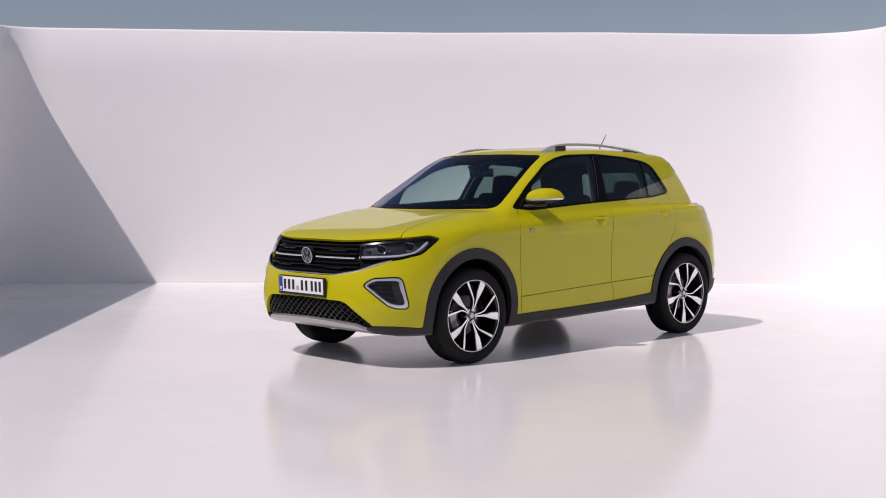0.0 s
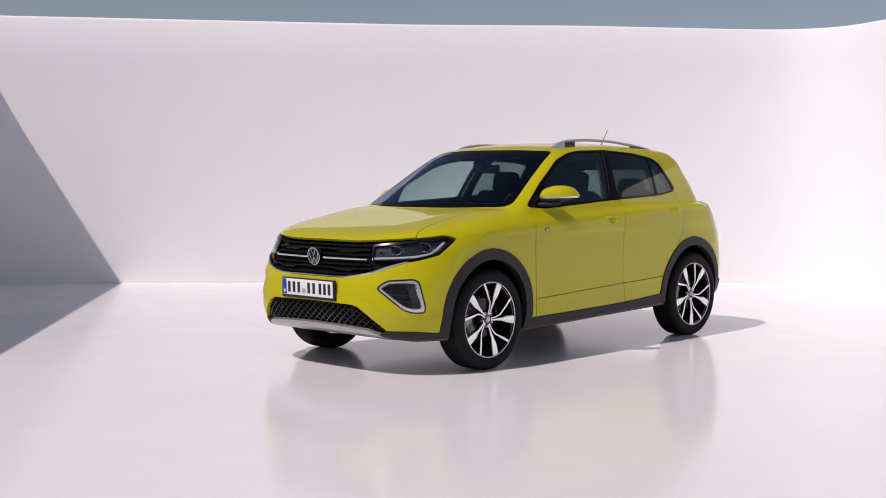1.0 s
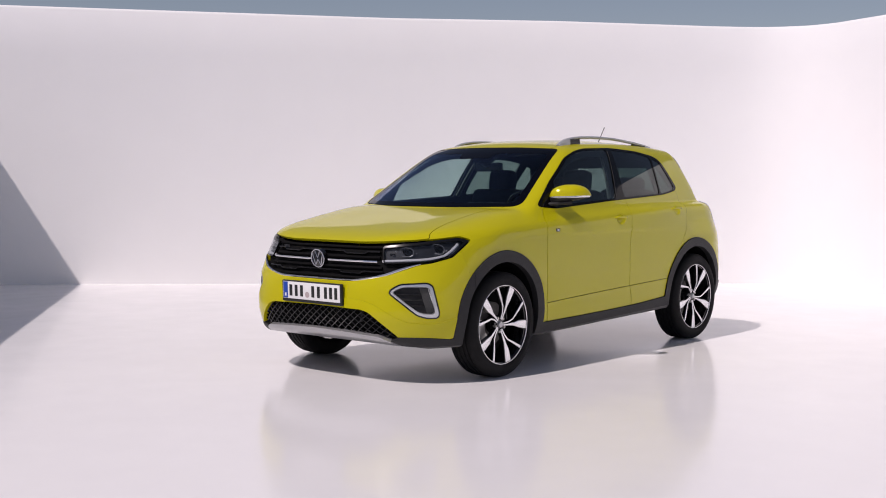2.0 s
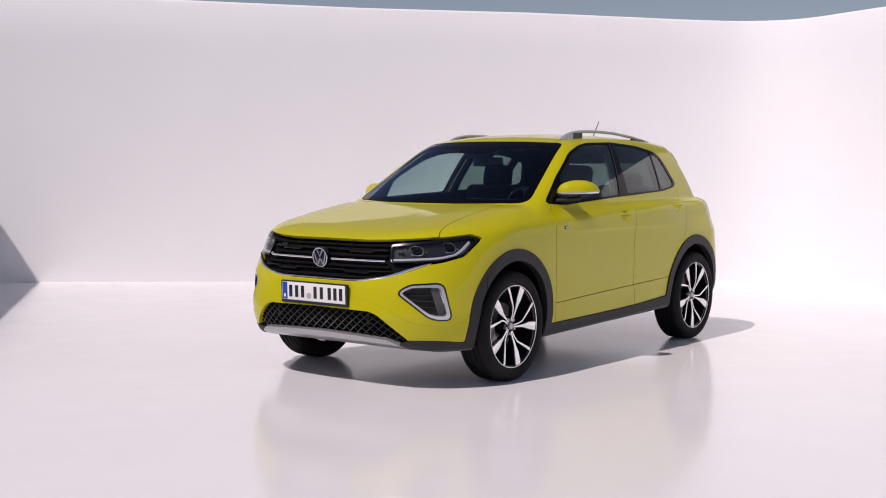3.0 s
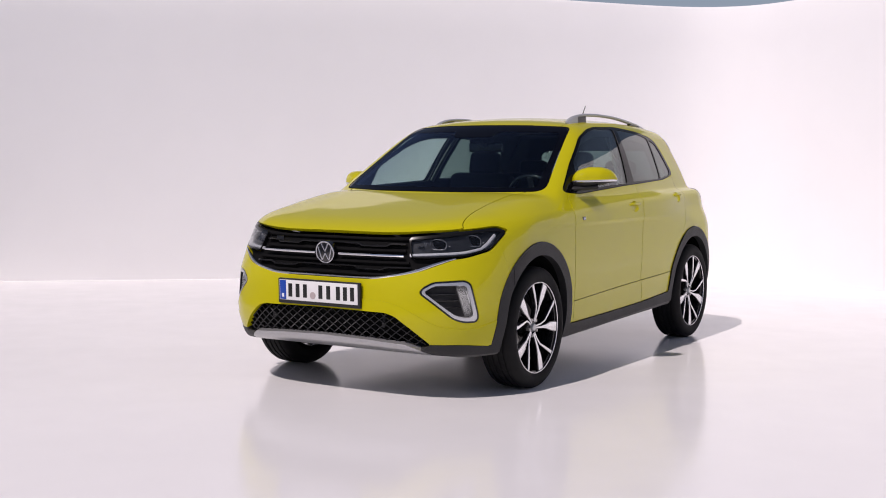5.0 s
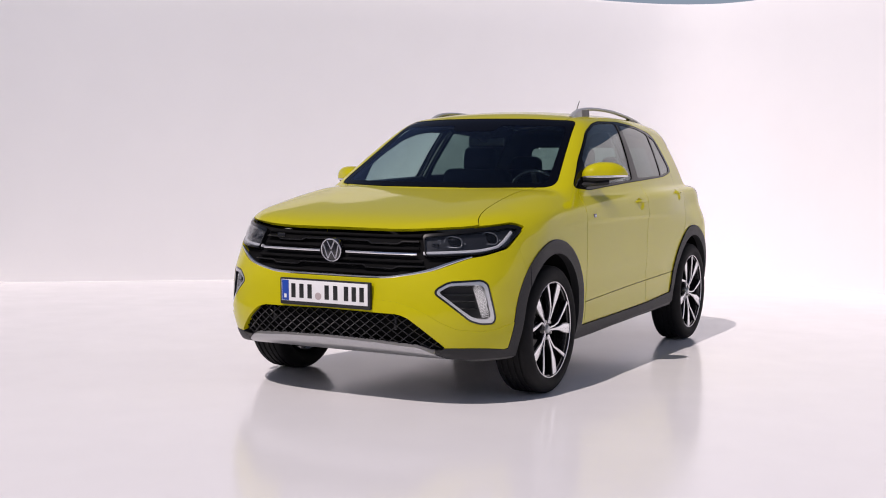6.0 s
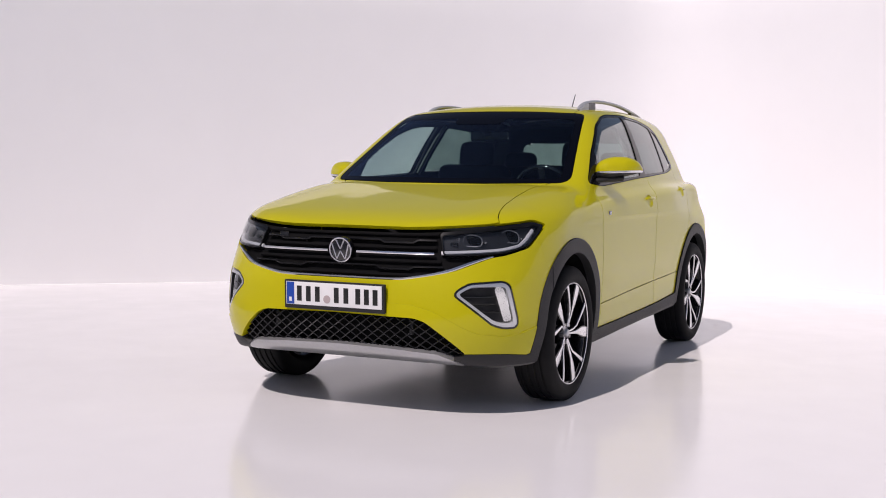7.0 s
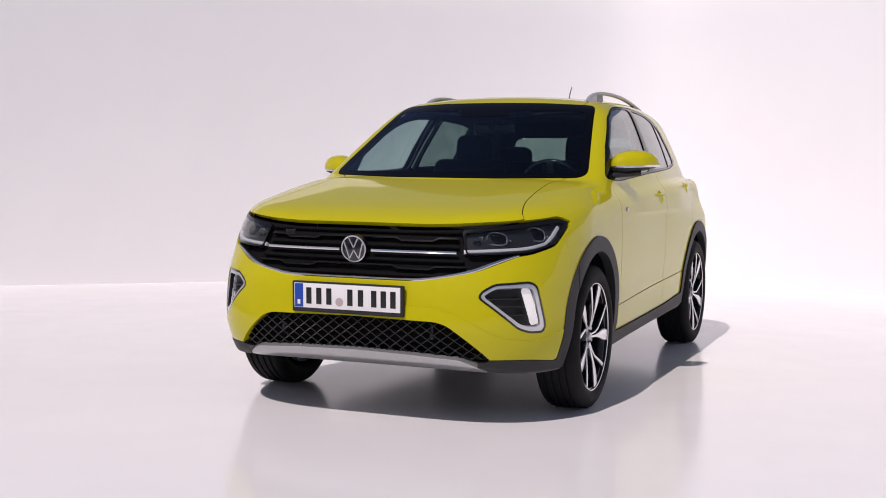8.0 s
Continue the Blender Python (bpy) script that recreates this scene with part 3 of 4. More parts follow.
def handle(door, cup, cx, cz, sign):
    """A grip bar over a scooped cup."""
    P, T = cup
    N = gradient(P)
    rho = np.clip(np.hypot((P[:, 0] - cx) / 1.55, P[:, 2] - cz) / 0.037, 0, 1)
    V = P - N * (0.012 * np.sqrt(1 - rho ** 2.5))[:, None]
    if sign > 0:
        V, T = mirrored((V, T))
    mesh_object("handle_cup", V, T.tolist(), PAINT, door)
    xs = np.linspace(cx - 0.082, cx + 0.092, 17)
    p, n = on_side(xs, np.full(17, cz + 0.014))
    u = np.linspace(-1, 1, 17)
    p = p + n * (0.024 * (1 - np.abs(u) ** 5) - 0.008)[:, None]
    p[:, 1] *= -sign
    n[:, 1] *= -sign
    taper = 0.72 + 0.28 * (1 - np.abs(u) ** 3)
    part("door_handle", sweep(p, round_profile(0.0090, 0.006, 14), n, taper=taper), PAINT, door, "lime-yellow grip handle")


def build_body():
    rest = skin()
    g = 0.0024
    for k in (0, 1):
        rest = cut(rest, arch(rest[0], k))[1]
    pan, rest = cut(rest, rest[0][:, 2] - 0.232 - 0.034 * np.clip(rest[0][:, 0] - 0.45, 0, 1.7))
    panel("underbody", joined(pan, mirrored(pan)), UNDERCOAT, car, "dark grey underbody", 0.02)

    # dark lining round the windows, inside the shell
    lining = cut(rest, near_side(rest[0], outline(side_view(rest[0]), WINDOWS, 0.05) - 0.055, -0.50))[0]
    lining = cut(lining, np.where((lining[0][:, 0] < 1.4) & (lining[0][:, 2] > 1.0), outline(lining[0][:, 1:], SCREEN, 0.03), 1.0))[1]
    for shape in (FRONT_PANE, REAR_PANE, QUARTER_PANE):
        q = side_view(lining[0])
        lining = cut(lining, outline(q, shape, 0.02) + 0.002 + 0.030 * np.clip((q[:, 1] - 1.22) / 0.16, 0, 1))[1]
    for m in (lining, mirrored(lining)):
        panel("window_lining", m, TRIM, car, "dark lining round the side windows", 0.012, -0.030)

    # windscreen, with its black printed border
    glass, rest = take(rest, lambda P: np.where((P[:, 0] < 1.4) & (P[:, 2] > 1.0), outline(P[:, 1:], SCREEN, 0.03), 1.0), 0.0025)
    clear, border = cut(glass, outline(glass[0][:, 1:], [(0.3, 1.102), (-0.668, 1.107), (-0.556, 1.446), (-0.51, 1.453), (-0.16, 1.458), (-0.14, 1.42), (0.3, 1.42)], 0.03))
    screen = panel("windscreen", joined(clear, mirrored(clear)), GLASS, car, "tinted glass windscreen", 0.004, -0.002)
    panel("black_border", joined(border, mirrored(border)), SCREEN_PRINT, screen, "black printed border of the glass", 0.004, -0.002)

    # side windows: three panes in a black frame
    band, rest = take(rest, lambda P: near_side(P, outline(side_view(P), WINDOWS, 0.05)), 0.002)
    panes = []
    for shape in (FRONT_PANE, REAR_PANE, QUARTER_PANE):
        pane, band = take(band, lambda P: outline(side_view(P), shape, 0.02) - 0.005, 0.001)
        panes.append(pane)

    hood, rest = take(rest, hood_field, g)
    panel("hood", joined(hood, mirrored(hood)), PAINT, car, "lime-yellow bonnet", 0.018, 0, DARK)

    skid, rest = take(rest, lambda P: ahead(P, outline(front_view(P), SKID, 0.01), -0.3), 0.001)
    panel("skid_plate", joined(skid, mirrored(skid)), SATIN, car, "satin silver skid plate", 0.03, 0.008)
    net, rest = take(rest, lambda P: ahead(P, outline(front_view(P), MESH, 0.015), -0.3), 0.001)
    clad, rest = take(rest, cladding, 0.001)
    front_clad, side_clad = cut(clad, np.minimum(clad[0][:, 0] + 0.30, 0.2) + 1e-4)
    for m in (front_clad, mirrored(front_clad)):
        panel("front_lip", m, BLACK_PLASTIC, car, "black plastic lower bumper lip", 0.03, 0.006)
    for m in (side_clad, mirrored(side_clad)):
        panel("side_cladding", m, BLACK_PLASTIC, car, "grained black plastic arch and sill cladding", 0.045, 0.009)

    face, rest = take(rest, lambda P: ahead(P, outline(front_view(P), FACE, 0.02)), 0.001)
    lamp, grille = take(face, lambda P: outline(front_view(P), LAMP, 0.02), 0.0015)
    fog, rest = take(rest, lambda P: ahead(P, outline(front_view(P), FOG, 0.02)), 0.001)

    # doors with their panes and handles
    doors = []
    for name, shape in (("front_door", FRONT_DOOR), ("rear_door", REAR_DOOR)):
        leaf, rest = take(rest, lambda P: near_side(P, outline(side_view(P), shape, 0.06)), g if name == "front_door" else 0.5 * g)
        q = side_view(leaf[0])
        f = q[:, 1] - (0.430 + 0.0434 * (q[:, 0] - 0.47))
        leaf = joined(cut(leaf, f + 0.0024)[0], cut(leaf, f - 0.0024)[1])
        cx, cz = HANDLES[name]
        cup, leaf = take(leaf, lambda P: np.hypot((P[:, 0] - cx) / 1.55, P[:, 2] - cz) - 0.037, 0.0)
        for sign in (-1, 1):
            m = leaf if sign < 0 else mirrored(leaf)
            door = panel(name, m, PAINT, car, "lime-yellow %s with grip handle" % name.replace("_", " "), 0.02, 0, TRIM)
            doors.append((name, sign, door))
            handle(door, cup, cx, cz, sign)
    by = {(n, s): d for n, s, d in doors}
    for sign in (-1, 1):
        flip = (lambda m: m) if sign < 0 else mirrored
        frame_part = panel("window_frame", flip(band), FRAME_BLACK, car, "gloss black window surround and pillars", 0.012, -0.001, TRIM)
        names = ((by["front_door", sign], "front_window", GLASS_SIDE), (by["rear_door", sign], "rear_window", PRIVACY), (frame_part, "quarter_window", PRIVACY))
        for pane, (owner, name, mat) in zip(panes, names):
            panel(name, flip(pane), mat, owner, "tinted glass pane", 0.004, -0.005)

    # dark lining of the rear pillars, inside the shell
    pillar = cut(rest, np.maximum(2.52 - rest[0][:, 0], 1.11 - rest[0][:, 2]))[0]
    pillar = cut(pillar, outline(pillar[0][:, 1:], [(0.3, 1.13), (-0.59, 1.13), (-0.51, 1.385), (0.3, 1.395)], 0.06))[1]
    for m in (pillar, mirrored(pillar)):
        panel("pillar_lining", m, TRIM, car, "dark lining of the rear pillar", 0.010, -0.036)

    # roof between the rails, tail
    roof, rest = take(rest, lambda P: np.where(P[:, 2] > 1.3, outline(P[:, :2], [(0.90, 0.3), (0.90, -0.515), (2.55, -0.495), (2.78, -0.48), (2.80, 0.3)], 0.05), 1.0), 0.0015)
    panel("roof", joined(roof, mirrored(roof)), PAINT, car, "lime-yellow roof panel", 0.03, 0, TRIM, dark_rim=lambda P: P[:, 0] > 0)
    tip, rest = take(rest, lambda P: near_side(P, outline(side_view(P), [(2.700, 1.452), (2.80, 1.445), (2.87, 1.350), (2.742, 1.366)], 0.01), -0.42), 0.001)
    for m in (tip, mirrored(tip)):
        panel("spoiler_end", m, GLOSS_BLACK, car, "black end of the roof spoiler", 0.01, 0.003)
    back, rest = take(rest, lambda P: np.where(P[:, 0] > 2.6, outline(P[:, 1:], [(0.3, 1.12), (-0.60, 1.12), (-0.52, 1.40), (0.3, 1.41)], 0.06), 1.0), 0.002)
    panel("rear_screen", joined(back, mirrored(back)), PRIVACY, car, "tinted rear screen", 0.004, -0.002)
    lampr, rest = take(rest, lambda P: np.where(P[:, 0] > 2.85, outline(side_view(P), [(2.872, 1.082), (3.5, 1.090), (3.5, 0.885), (3.040, 0.885), (2.985, 0.960)], 0.015), 1.0), 0.0015)
    panel("tail_lamp", joined(lampr, mirrored(lampr)), SMOKED, car, "smoked dark red tail lamp band", 0.03, 0.002)
    gate, rest = take(rest, lambda P: np.where(P[:, 0] > 2.7, np.maximum(outline(P[:, 1:], [(0.3, 0.56), (-0.60, 0.56), (-0.66, 1.0), (-0.62, 1.2), (-0.52, 1.60), (0.3, 1.60)], 0.06), 2.79 - P[:, 0]), 1.0), g)
    panel("tailgate", joined(gate, mirrored(gate)), PAINT, car, "lime-yellow tailgate", 0.03, 0, TRIM)

    bumper, rest = take(rest, lambda P: np.where((P[:, 0] < -0.2) & (P[:, 2] < 0.9), np.maximum((P[:, 0] + 0.375 - 0.32 * (0.80 - P[:, 2])) * 0.95, P[:, 2] - 0.835), 1.0), 0.0004)
    q = front_view(bumper[0])
    f = q[:, 1] - np.interp(q[:, 0], CREASE[:, 0], CREASE[:, 1])
    skirt, bumper = cut(bumper, f)[0], cut(bumper, f)[1]
    panel("bumper_skirt", joined(skirt, mirrored(skirt)), PAINT, car, "lime-yellow lower part of the front bumper", 0.033, 0.004)
    panel("front_bumper", joined(bumper, mirrored(bumper)), PAINT, car, "lime-yellow front bumper", 0.035)
    for m in (rest, mirrored(rest)):
        panel("body_side", m, PAINT, car, "lime-yellow wing, pillar and quarter panel", 0.018, 0, TRIM, dark_rim=lambda P: (P[:, 0] > 0.3) & (P[:, 2] > 1.0))
    return lamp, grille, fog, net, by


LAMP_SKIN, GRILLE_SKIN, FOG_SKIN, NET_SKIN, DOORS = build_body()
panel("grille_back", joined(GRILLE_SKIN, mirrored(GRILLE_SKIN)), DARK, car, "black grille recess", 0.01, -0.030)
panel("lower_grille_back", joined(NET_SKIN, mirrored(NET_SKIN)), DARK, car, "black lower intake", 0.01, -0.055)
part("bulkhead", box(bmesh.new(), (0.03, 0.86, 0.60), pose(-0.660, 0, 0.54), 0.004), DARK, car, "black panel behind the grilles")
# ---- the car's face ----
def both(fn):
    for sign in (-1, 1):
        fn(sign)


def front_line(ys, zs, depth=0.0):
    """A line on the front skin, set in by a depth."""
    p, n = on_front(ys, zs)
    return p - n * depth, n


grille = tagged(new("grille"), "gloss black grille with wavy slats and a chrome strip")
grille.parent = car


def build_grille():
    span = np.linspace(-1, 1, 97)
    # slats: plain and wavy, above and below the chrome strip
    for z, reach, wave in ((0.850, 0.47, 0.0), (0.812, 0.465, 0.006), (0.784, 0.47, 0.0), (0.722, 0.50, 0.0), (0.690, 0.515, 0.006), (0.658, 0.43, 0.0)):
        ys = span * reach
        dip = np.clip((0.095 - np.abs(np.abs(ys) - 0.285)) / 0.022, 0, 1)
        zs = z + wave * (0.5 - dip) * 2
        p, n = front_line(ys, zs, 0.006 if wave else 0.012)
        part("slat", sweep(p, bar_profile(0.010 if wave else 0.016, 0.022), n), SLAT if wave else DARK, grille)
    for sign in (-1, 1):
        ys = np.linspace(0.078, 0.466, 30) * sign
        p, n = front_line(ys, np.full(30, 0.7555), -0.002)
        part("chrome_strip", sweep(p, bar_profile(0.0135, 0.014), n), CHROME, grille, "bright chrome strip")
    # chrome line along the lower edge, rising to the lamps
    ys = np.array([0.0, 0.10, 0.20, 0.310, 0.427, 0.537, 0.617, 0.670, 0.710])
    zs = np.array([0.635, 0.635, 0.635, 0.637, 0.653, 0.677, 0.711, 0.732, 0.745])
    yy = np.linspace(0, 0.706, 42)
    zc = curve(ys, zs, 0.015)(yy)
    yy, zc = np.concatenate([-yy[:0:-1], yy]), np.concatenate([zc[:0:-1], zc])
    p, n = front_line(yy, zc, -0.003)
    wide = 1 + 0.55 * np.exp(-((np.abs(yy) - 0.57) / 0.07) ** 2) - 0.5 * np.clip((np.abs(yy) - 0.65) / 0.056, 0, 1)
    part("chrome_trim", sweep(p, bar_profile(0.0125, 0.014), n, taper=wide), TRIM_CHROME, grille, "satin chrome lower edge")
    # small badge plate on the upper slat
    p, n = front_line([0.35], [0.822], 0.0)
    bm = box(bmesh.new(), (0.006, 0.05, 0.022), Matrix.Translation(p[0]), 0.002)
    part("badge_plate", bm, GLOSS_BLACK, grille)


def build_emblem():
    p, n = front_line([0.0], [0.755], -0.012)
    emblem = tagged(new("emblem"), "round chrome emblem on a black disc")
    emblem.parent = car
    emblem.matrix_local = Matrix.Translation(p[0]) @ Matrix.Rotation(radians(-8), 4, "Y")
    turn = Matrix.Rotation(radians(90), 4, "Z")     # the lathe's y axis faces forwards
    def face(bm):
        bmesh.ops.transform(bm, matrix=turn, verts=bm.verts)
        return bm
    part("disc", face(lathe([(0.0005, 0.004), (0.045, 0.003), (0.060, 0.0), (0.060, -0.03), (0.0005, -0.03)], 48)), GLOSS_BLACK, emblem)
    a = np.linspace(0, 2 * math.pi, 49)[:-1]
    ring = np.stack([0 * a - 0.004, 0.0575 * np.cos(a), 0.0575 * np.sin(a)], 1)
    part("ring", sweep(ring, round_profile(0.0042, 0.0036, 8), np.tile((-1.0, 0, 0), (48, 1)), closed=True), EMBLEM, emblem, "chrome ring")
    for side in (-1, 1):
        for (y0, z0), (y1, z1) in (((0.0215, 0.047), (0.0, 0.004)), ((0.0455, 0.030), (0.0225, -0.045)), ((0.0225, -0.045), (0.0, -0.005))):
            line = np.array([(-0.0045 - 0.0004 * (z1 < 0), y0 * side, z0), (-0.0045 - 0.0004 * (z1 < 0), y1 * side, z1)])
            part("emblem_bar", sweep(line, bar_profile(0.0072, 0.005), np.tile((-1.0, 0, 0), (2, 1))), EMBLEM, emblem, "chrome emblem bar")


def build_plate():
    plate = tagged(new("number_plate"), "white number plate with a blue band in a black holder")
    plate.parent = car
    plate.matrix_local = pose(-0.863, 0.005, 0.540, 0, -2, 0)
    part("holder", box(bmesh.new(), (0.022, 0.546, 0.138), Matrix.Translation((0.010, 0, 0)), 0.007), BLACK_PLASTIC, plate, "black plastic holder")
    part("plate", box(bmesh.new(), (0.004, 0.520, 0.110), Matrix.Translation((-0.002, 0, 0.006)), 0.0015), WHITE_PLATE, plate, "white plate")
    part("blue_band", box(bmesh.new(), (0.003, 0.042, 0.106), Matrix.Translation((-0.0035, 0.236, 0.006)), 0.001), BLUE_PLATE, plate, "blue band")
    part("mark", box(bmesh.new(), (0.002, 0.014, 0.020), Matrix.Translation((-0.0052, 0.236, -0.024)), 0.0008), WHITE_PLATE, plate)
    for y in (0.186, 0.136, 0.086, -0.018, -0.070, -0.134, -0.180, -0.226):
        part("bar", box(bmesh.new(), (0.002, 0.026, 0.073), Matrix.Translation((-0.0046, y, 0.006)), 0.0008), INK, plate)
    bm = bmesh.new()
    bmesh.ops.create_cone(bm, cap_ends=True, segments=28, radius1=0.019, radius2=0.019, depth=0.002, matrix=Matrix.Translation((-0.0046, 0.034, -0.016)) @ Matrix.Rotation(radians(90), 4, "Y"))
    part("seal", bm, SILVER_SEAL, plate, "round pale seal")


def under(p, deep=0.008):
    """Draws points that stand too near the skin back beneath it."""
    p = np.array(p, float)
    for _ in range(2):
        p = p - gradient(p) * np.clip(body(p) + deep, 0, None)[:, None]
    return p


def build_headlight(sign):
    flip = (lambda m: m) if sign < 0 else mirrored
    lamp = panel("headlight", flip(LAMP_SKIN), LENS, car, "dark headlight with a clear lens and light strip", 0.003, -0.003)
    P = LAMP_SKIN[0]
    n = len(P)
    panel("housing", flip(LAMP_SKIN), LAMP_BODY, lamp, "black lamp housing", 0.01, -0.024)
    # black printed edge of the lens
    edge = cut(LAMP_SKIN, outline(front_view(P), LAMP, 0.02) + 0.008 + 0.008 * np.clip((P[:, 2] - 0.825) / 0.02, 0, 1))[1]
    panel("lens_edge", flip(edge), SLAT, lamp, "", 0.024, -0.0015)
    def sgn(v):
        v = np.array(v)
        v[..., 1] *= -sign
        return v
    # light strip: along the bottom, then up at the outer end
    c = np.array(corner([(-0.716, 0.475, 0.762), (-0.648, 0.610, 0.768), (-0.566, 0.709, 0.774), (-0.475, 0.780, 0.793), (-0.425, 0.800, 0.826), (-0.390, 0.805, 0.853), (-0.372, 0.808, 0.868)]))
    t = np.linspace(0, 1, len(c))
    tt = np.linspace(0, 1, 40)
    s, z = np.interp(tt, t, c[:, 0]), curve(t, c[:, 1], 0.03)(tt)
    p, nn = on_corner(s, z)
    p = p - nn * 0.0085
    part("light_strip", sweep(sgn(p), bar_profile(0.0165, 0.014), sgn(nn)), DRL_STRIP, lamp, "white light strip")
    p2, n2 = on_corner(s[22:39] + 0.013, z[22:39] - 0.006)
    part("reflector", sweep(sgn(p2 - n2 * 0.018), bar_profile(0.022, 0.012), sgn(n2)), LAMP_EDGE, lamp, "grey reflector edge")
    # projectors and small reflectors
    for (x, y, z), rw, rh in (((-0.636, 0.601, 0.817), 0.046, 0.028), ((-0.500, 0.743, 0.836), 0.046, 0.030)):
        s0 = (x + y) / math.sqrt(2)
        p, nn = on_corner([s0], [z])
        nn[0] = (nn[0] + np.array([-1.2, 0, 0]))
        nn[0] /= np.linalg.norm(nn[0])
        c0 = p[0] - nn[0] * 0.013
        across = np.cross((0, 0, 1.0), nn[0])
        across /= np.linalg.norm(across)
        up = np.cross(nn[0], across)
        a = np.linspace(0, 2 * math.pi, 33)[:-1]
        sq = lambda v: np.sign(v) * np.abs(v) ** 0.7
        ring = under(c0 + np.outer(sq(np.cos(a)) * rw, across) + np.outer(sq(np.sin(a)) * rh, up))
        proj = part("projector", sweep(sgn(ring), round_profile(0.0027, 0.0022, 8), sgn(np.tile(nn[0], (32, 1))), closed=True), LENS_GREY, lamp, "silver ringed projector")
        bm = bmesh.new()
        rings = []
        for k, (q, d) in enumerate(((0.98, -0.012), (0.8, -0.006), (0.5, -0.003), (0.2, -0.002))):
            rings.append([bm.verts.new(v) for v in sgn(under(c0 + nn[0] * d + np.outer(sq(np.cos(a)) * rw * q, across) + np.outer(sq(np.sin(a)) * rh * q, up), 0.010))])
        for r0, r1 in zip(rings, rings[1:]):
            for j in range(32):
                bm.faces.new((r0[j], r0[(j + 1) % 32], r1[(j + 1) % 32], r1[j]))
        bm.faces.new(rings[-1])
        part("bulb_lens", bm, FRAME_BLACK, lamp, "dark projector glass")
        for off, wide, tall, mat in ((rw + 0.030, 0.030, 0.020, LENS_GREY), (rw + 0.030, 0.030, 0.003, CHIP), (rw + 0.030, 0.004, 0.018, CHIP), (-rw - 0.012, 0.016, 0.006, CHIP)):
            q = c0 + across * -off + nn[0] * (0.004 if mat is CHIP else 0.0) + up * (0.009 if tall == 0.003 else 0.0)
            if off < 0:
                q = under([q - nn[0] * 0.010], 0.016)[0]
            m = Matrix.Translation(sgn(q)) @ Matrix.Rotation(radians(20 * sign), 4, "Z")
            part("reflector_chip", box(bmesh.new(), (0.008, wide, tall), m, 0.001), mat, lamp)
    q, nq = on_corner([(-0.70 + 0.545) / math.sqrt(2)], [0.805])
    part("reflector_chip", box(bmesh.new(), (0.012, 0.034, 0.016), Matrix.Translation(sgn(q[0] - nq[0] * 0.02)), 0.003), ALLOY_DARK, lamp)


def build_fog(sign):
    flip = (lambda m: m) if sign < 0 else mirrored
    f = lambda m: outline(front_view(m[0]), FOG, 0.02)
    hole, rim = cut(FOG_SKIN, f(FOG_SKIN) + 0.0085)
    fog = panel("fog_lamp_surround", flip(rim), GLOSS_BLACK, car, "black and silver framed side intake with light strip", 0.03, -0.002)
    # silver frame, broader on the outer side
    fh = f(hole) + 0.0205 + 0.008 * np.clip((front_view(hole[0])[:, 0] + 0.02) / 0.15, 0, 1)
    inner, frame_m = cut(hole, fh)
    panel("silver_frame", flip(frame_m), FOG_FRAME, fog, "satin silver frame", 0.045, -0.004)
    panel("intake", flip(inner), BLACK_PLASTIC, fog, "black louvred intake", 0.01, -0.040)
    def sgn(v):
        v = np.array(v)
        v[..., 1] *= -sign
        return v
    strip = corner([(-0.629, 0.716, 0.606), (-0.592, 0.748, 0.606), (-0.556, 0.784, 0.449), (-0.595, 0.756, 0.440)])
    light = cut(inner, outline(front_view(inner[0]), strip, 0.012))[0]
    panel("light_strip", flip(light), DRL, fog, "white daylight strip", 0.004, -0.018)
    # fine upright dark fins, added to dim the strip when seen from the side
    way = np.array([-math.cos(radians(17)), math.sin(radians(17)), 0.0])
    ends, en = on_corner([a for a, b in strip], [b for a, b in strip], 1)
    ends = ends - en * 0.018
    for k in range(12):
        g = k / 11
        hi, lo = ends[0] + (ends[1] - ends[0]) * g, ends[3] + (ends[2] - ends[3]) * g
        thin = (ends[1] - ends[0]) / np.linalg.norm(ends[1] - ends[0]) * 0.00015
        bm = bmesh.new()
        v = [bm.verts.new(tuple((q + way * d + thin * s) * np.array([1, -sign * -1, 1]))) for q in (hi, lo) for d in (-0.002, 0.016) for s in (-1, 1)]
        for a in ((0, 1, 3, 2), (4, 6, 7, 5), (0, 2, 6, 4), (1, 5, 7, 3), (0, 4, 5, 1), (2, 3, 7, 6)):
            bm.faces.new([v[i] for i in a])
        part("added_fin", bm, ADDED_FIN, fog, smooth=False)
    for z, s0, s1 in ((0.560, -0.105, 0.062), (0.525, -0.070, 0.075), (0.490, -0.020, 0.090)):
        s = np.linspace(s0, s1, 10)
        p, n = on_corner(s, np.full(10, z))
        part("louvre", sweep(sgn(p - n * 0.026), bar_profile(0.006, 0.014), sgn(n)), GLOSS_BLACK, fog)


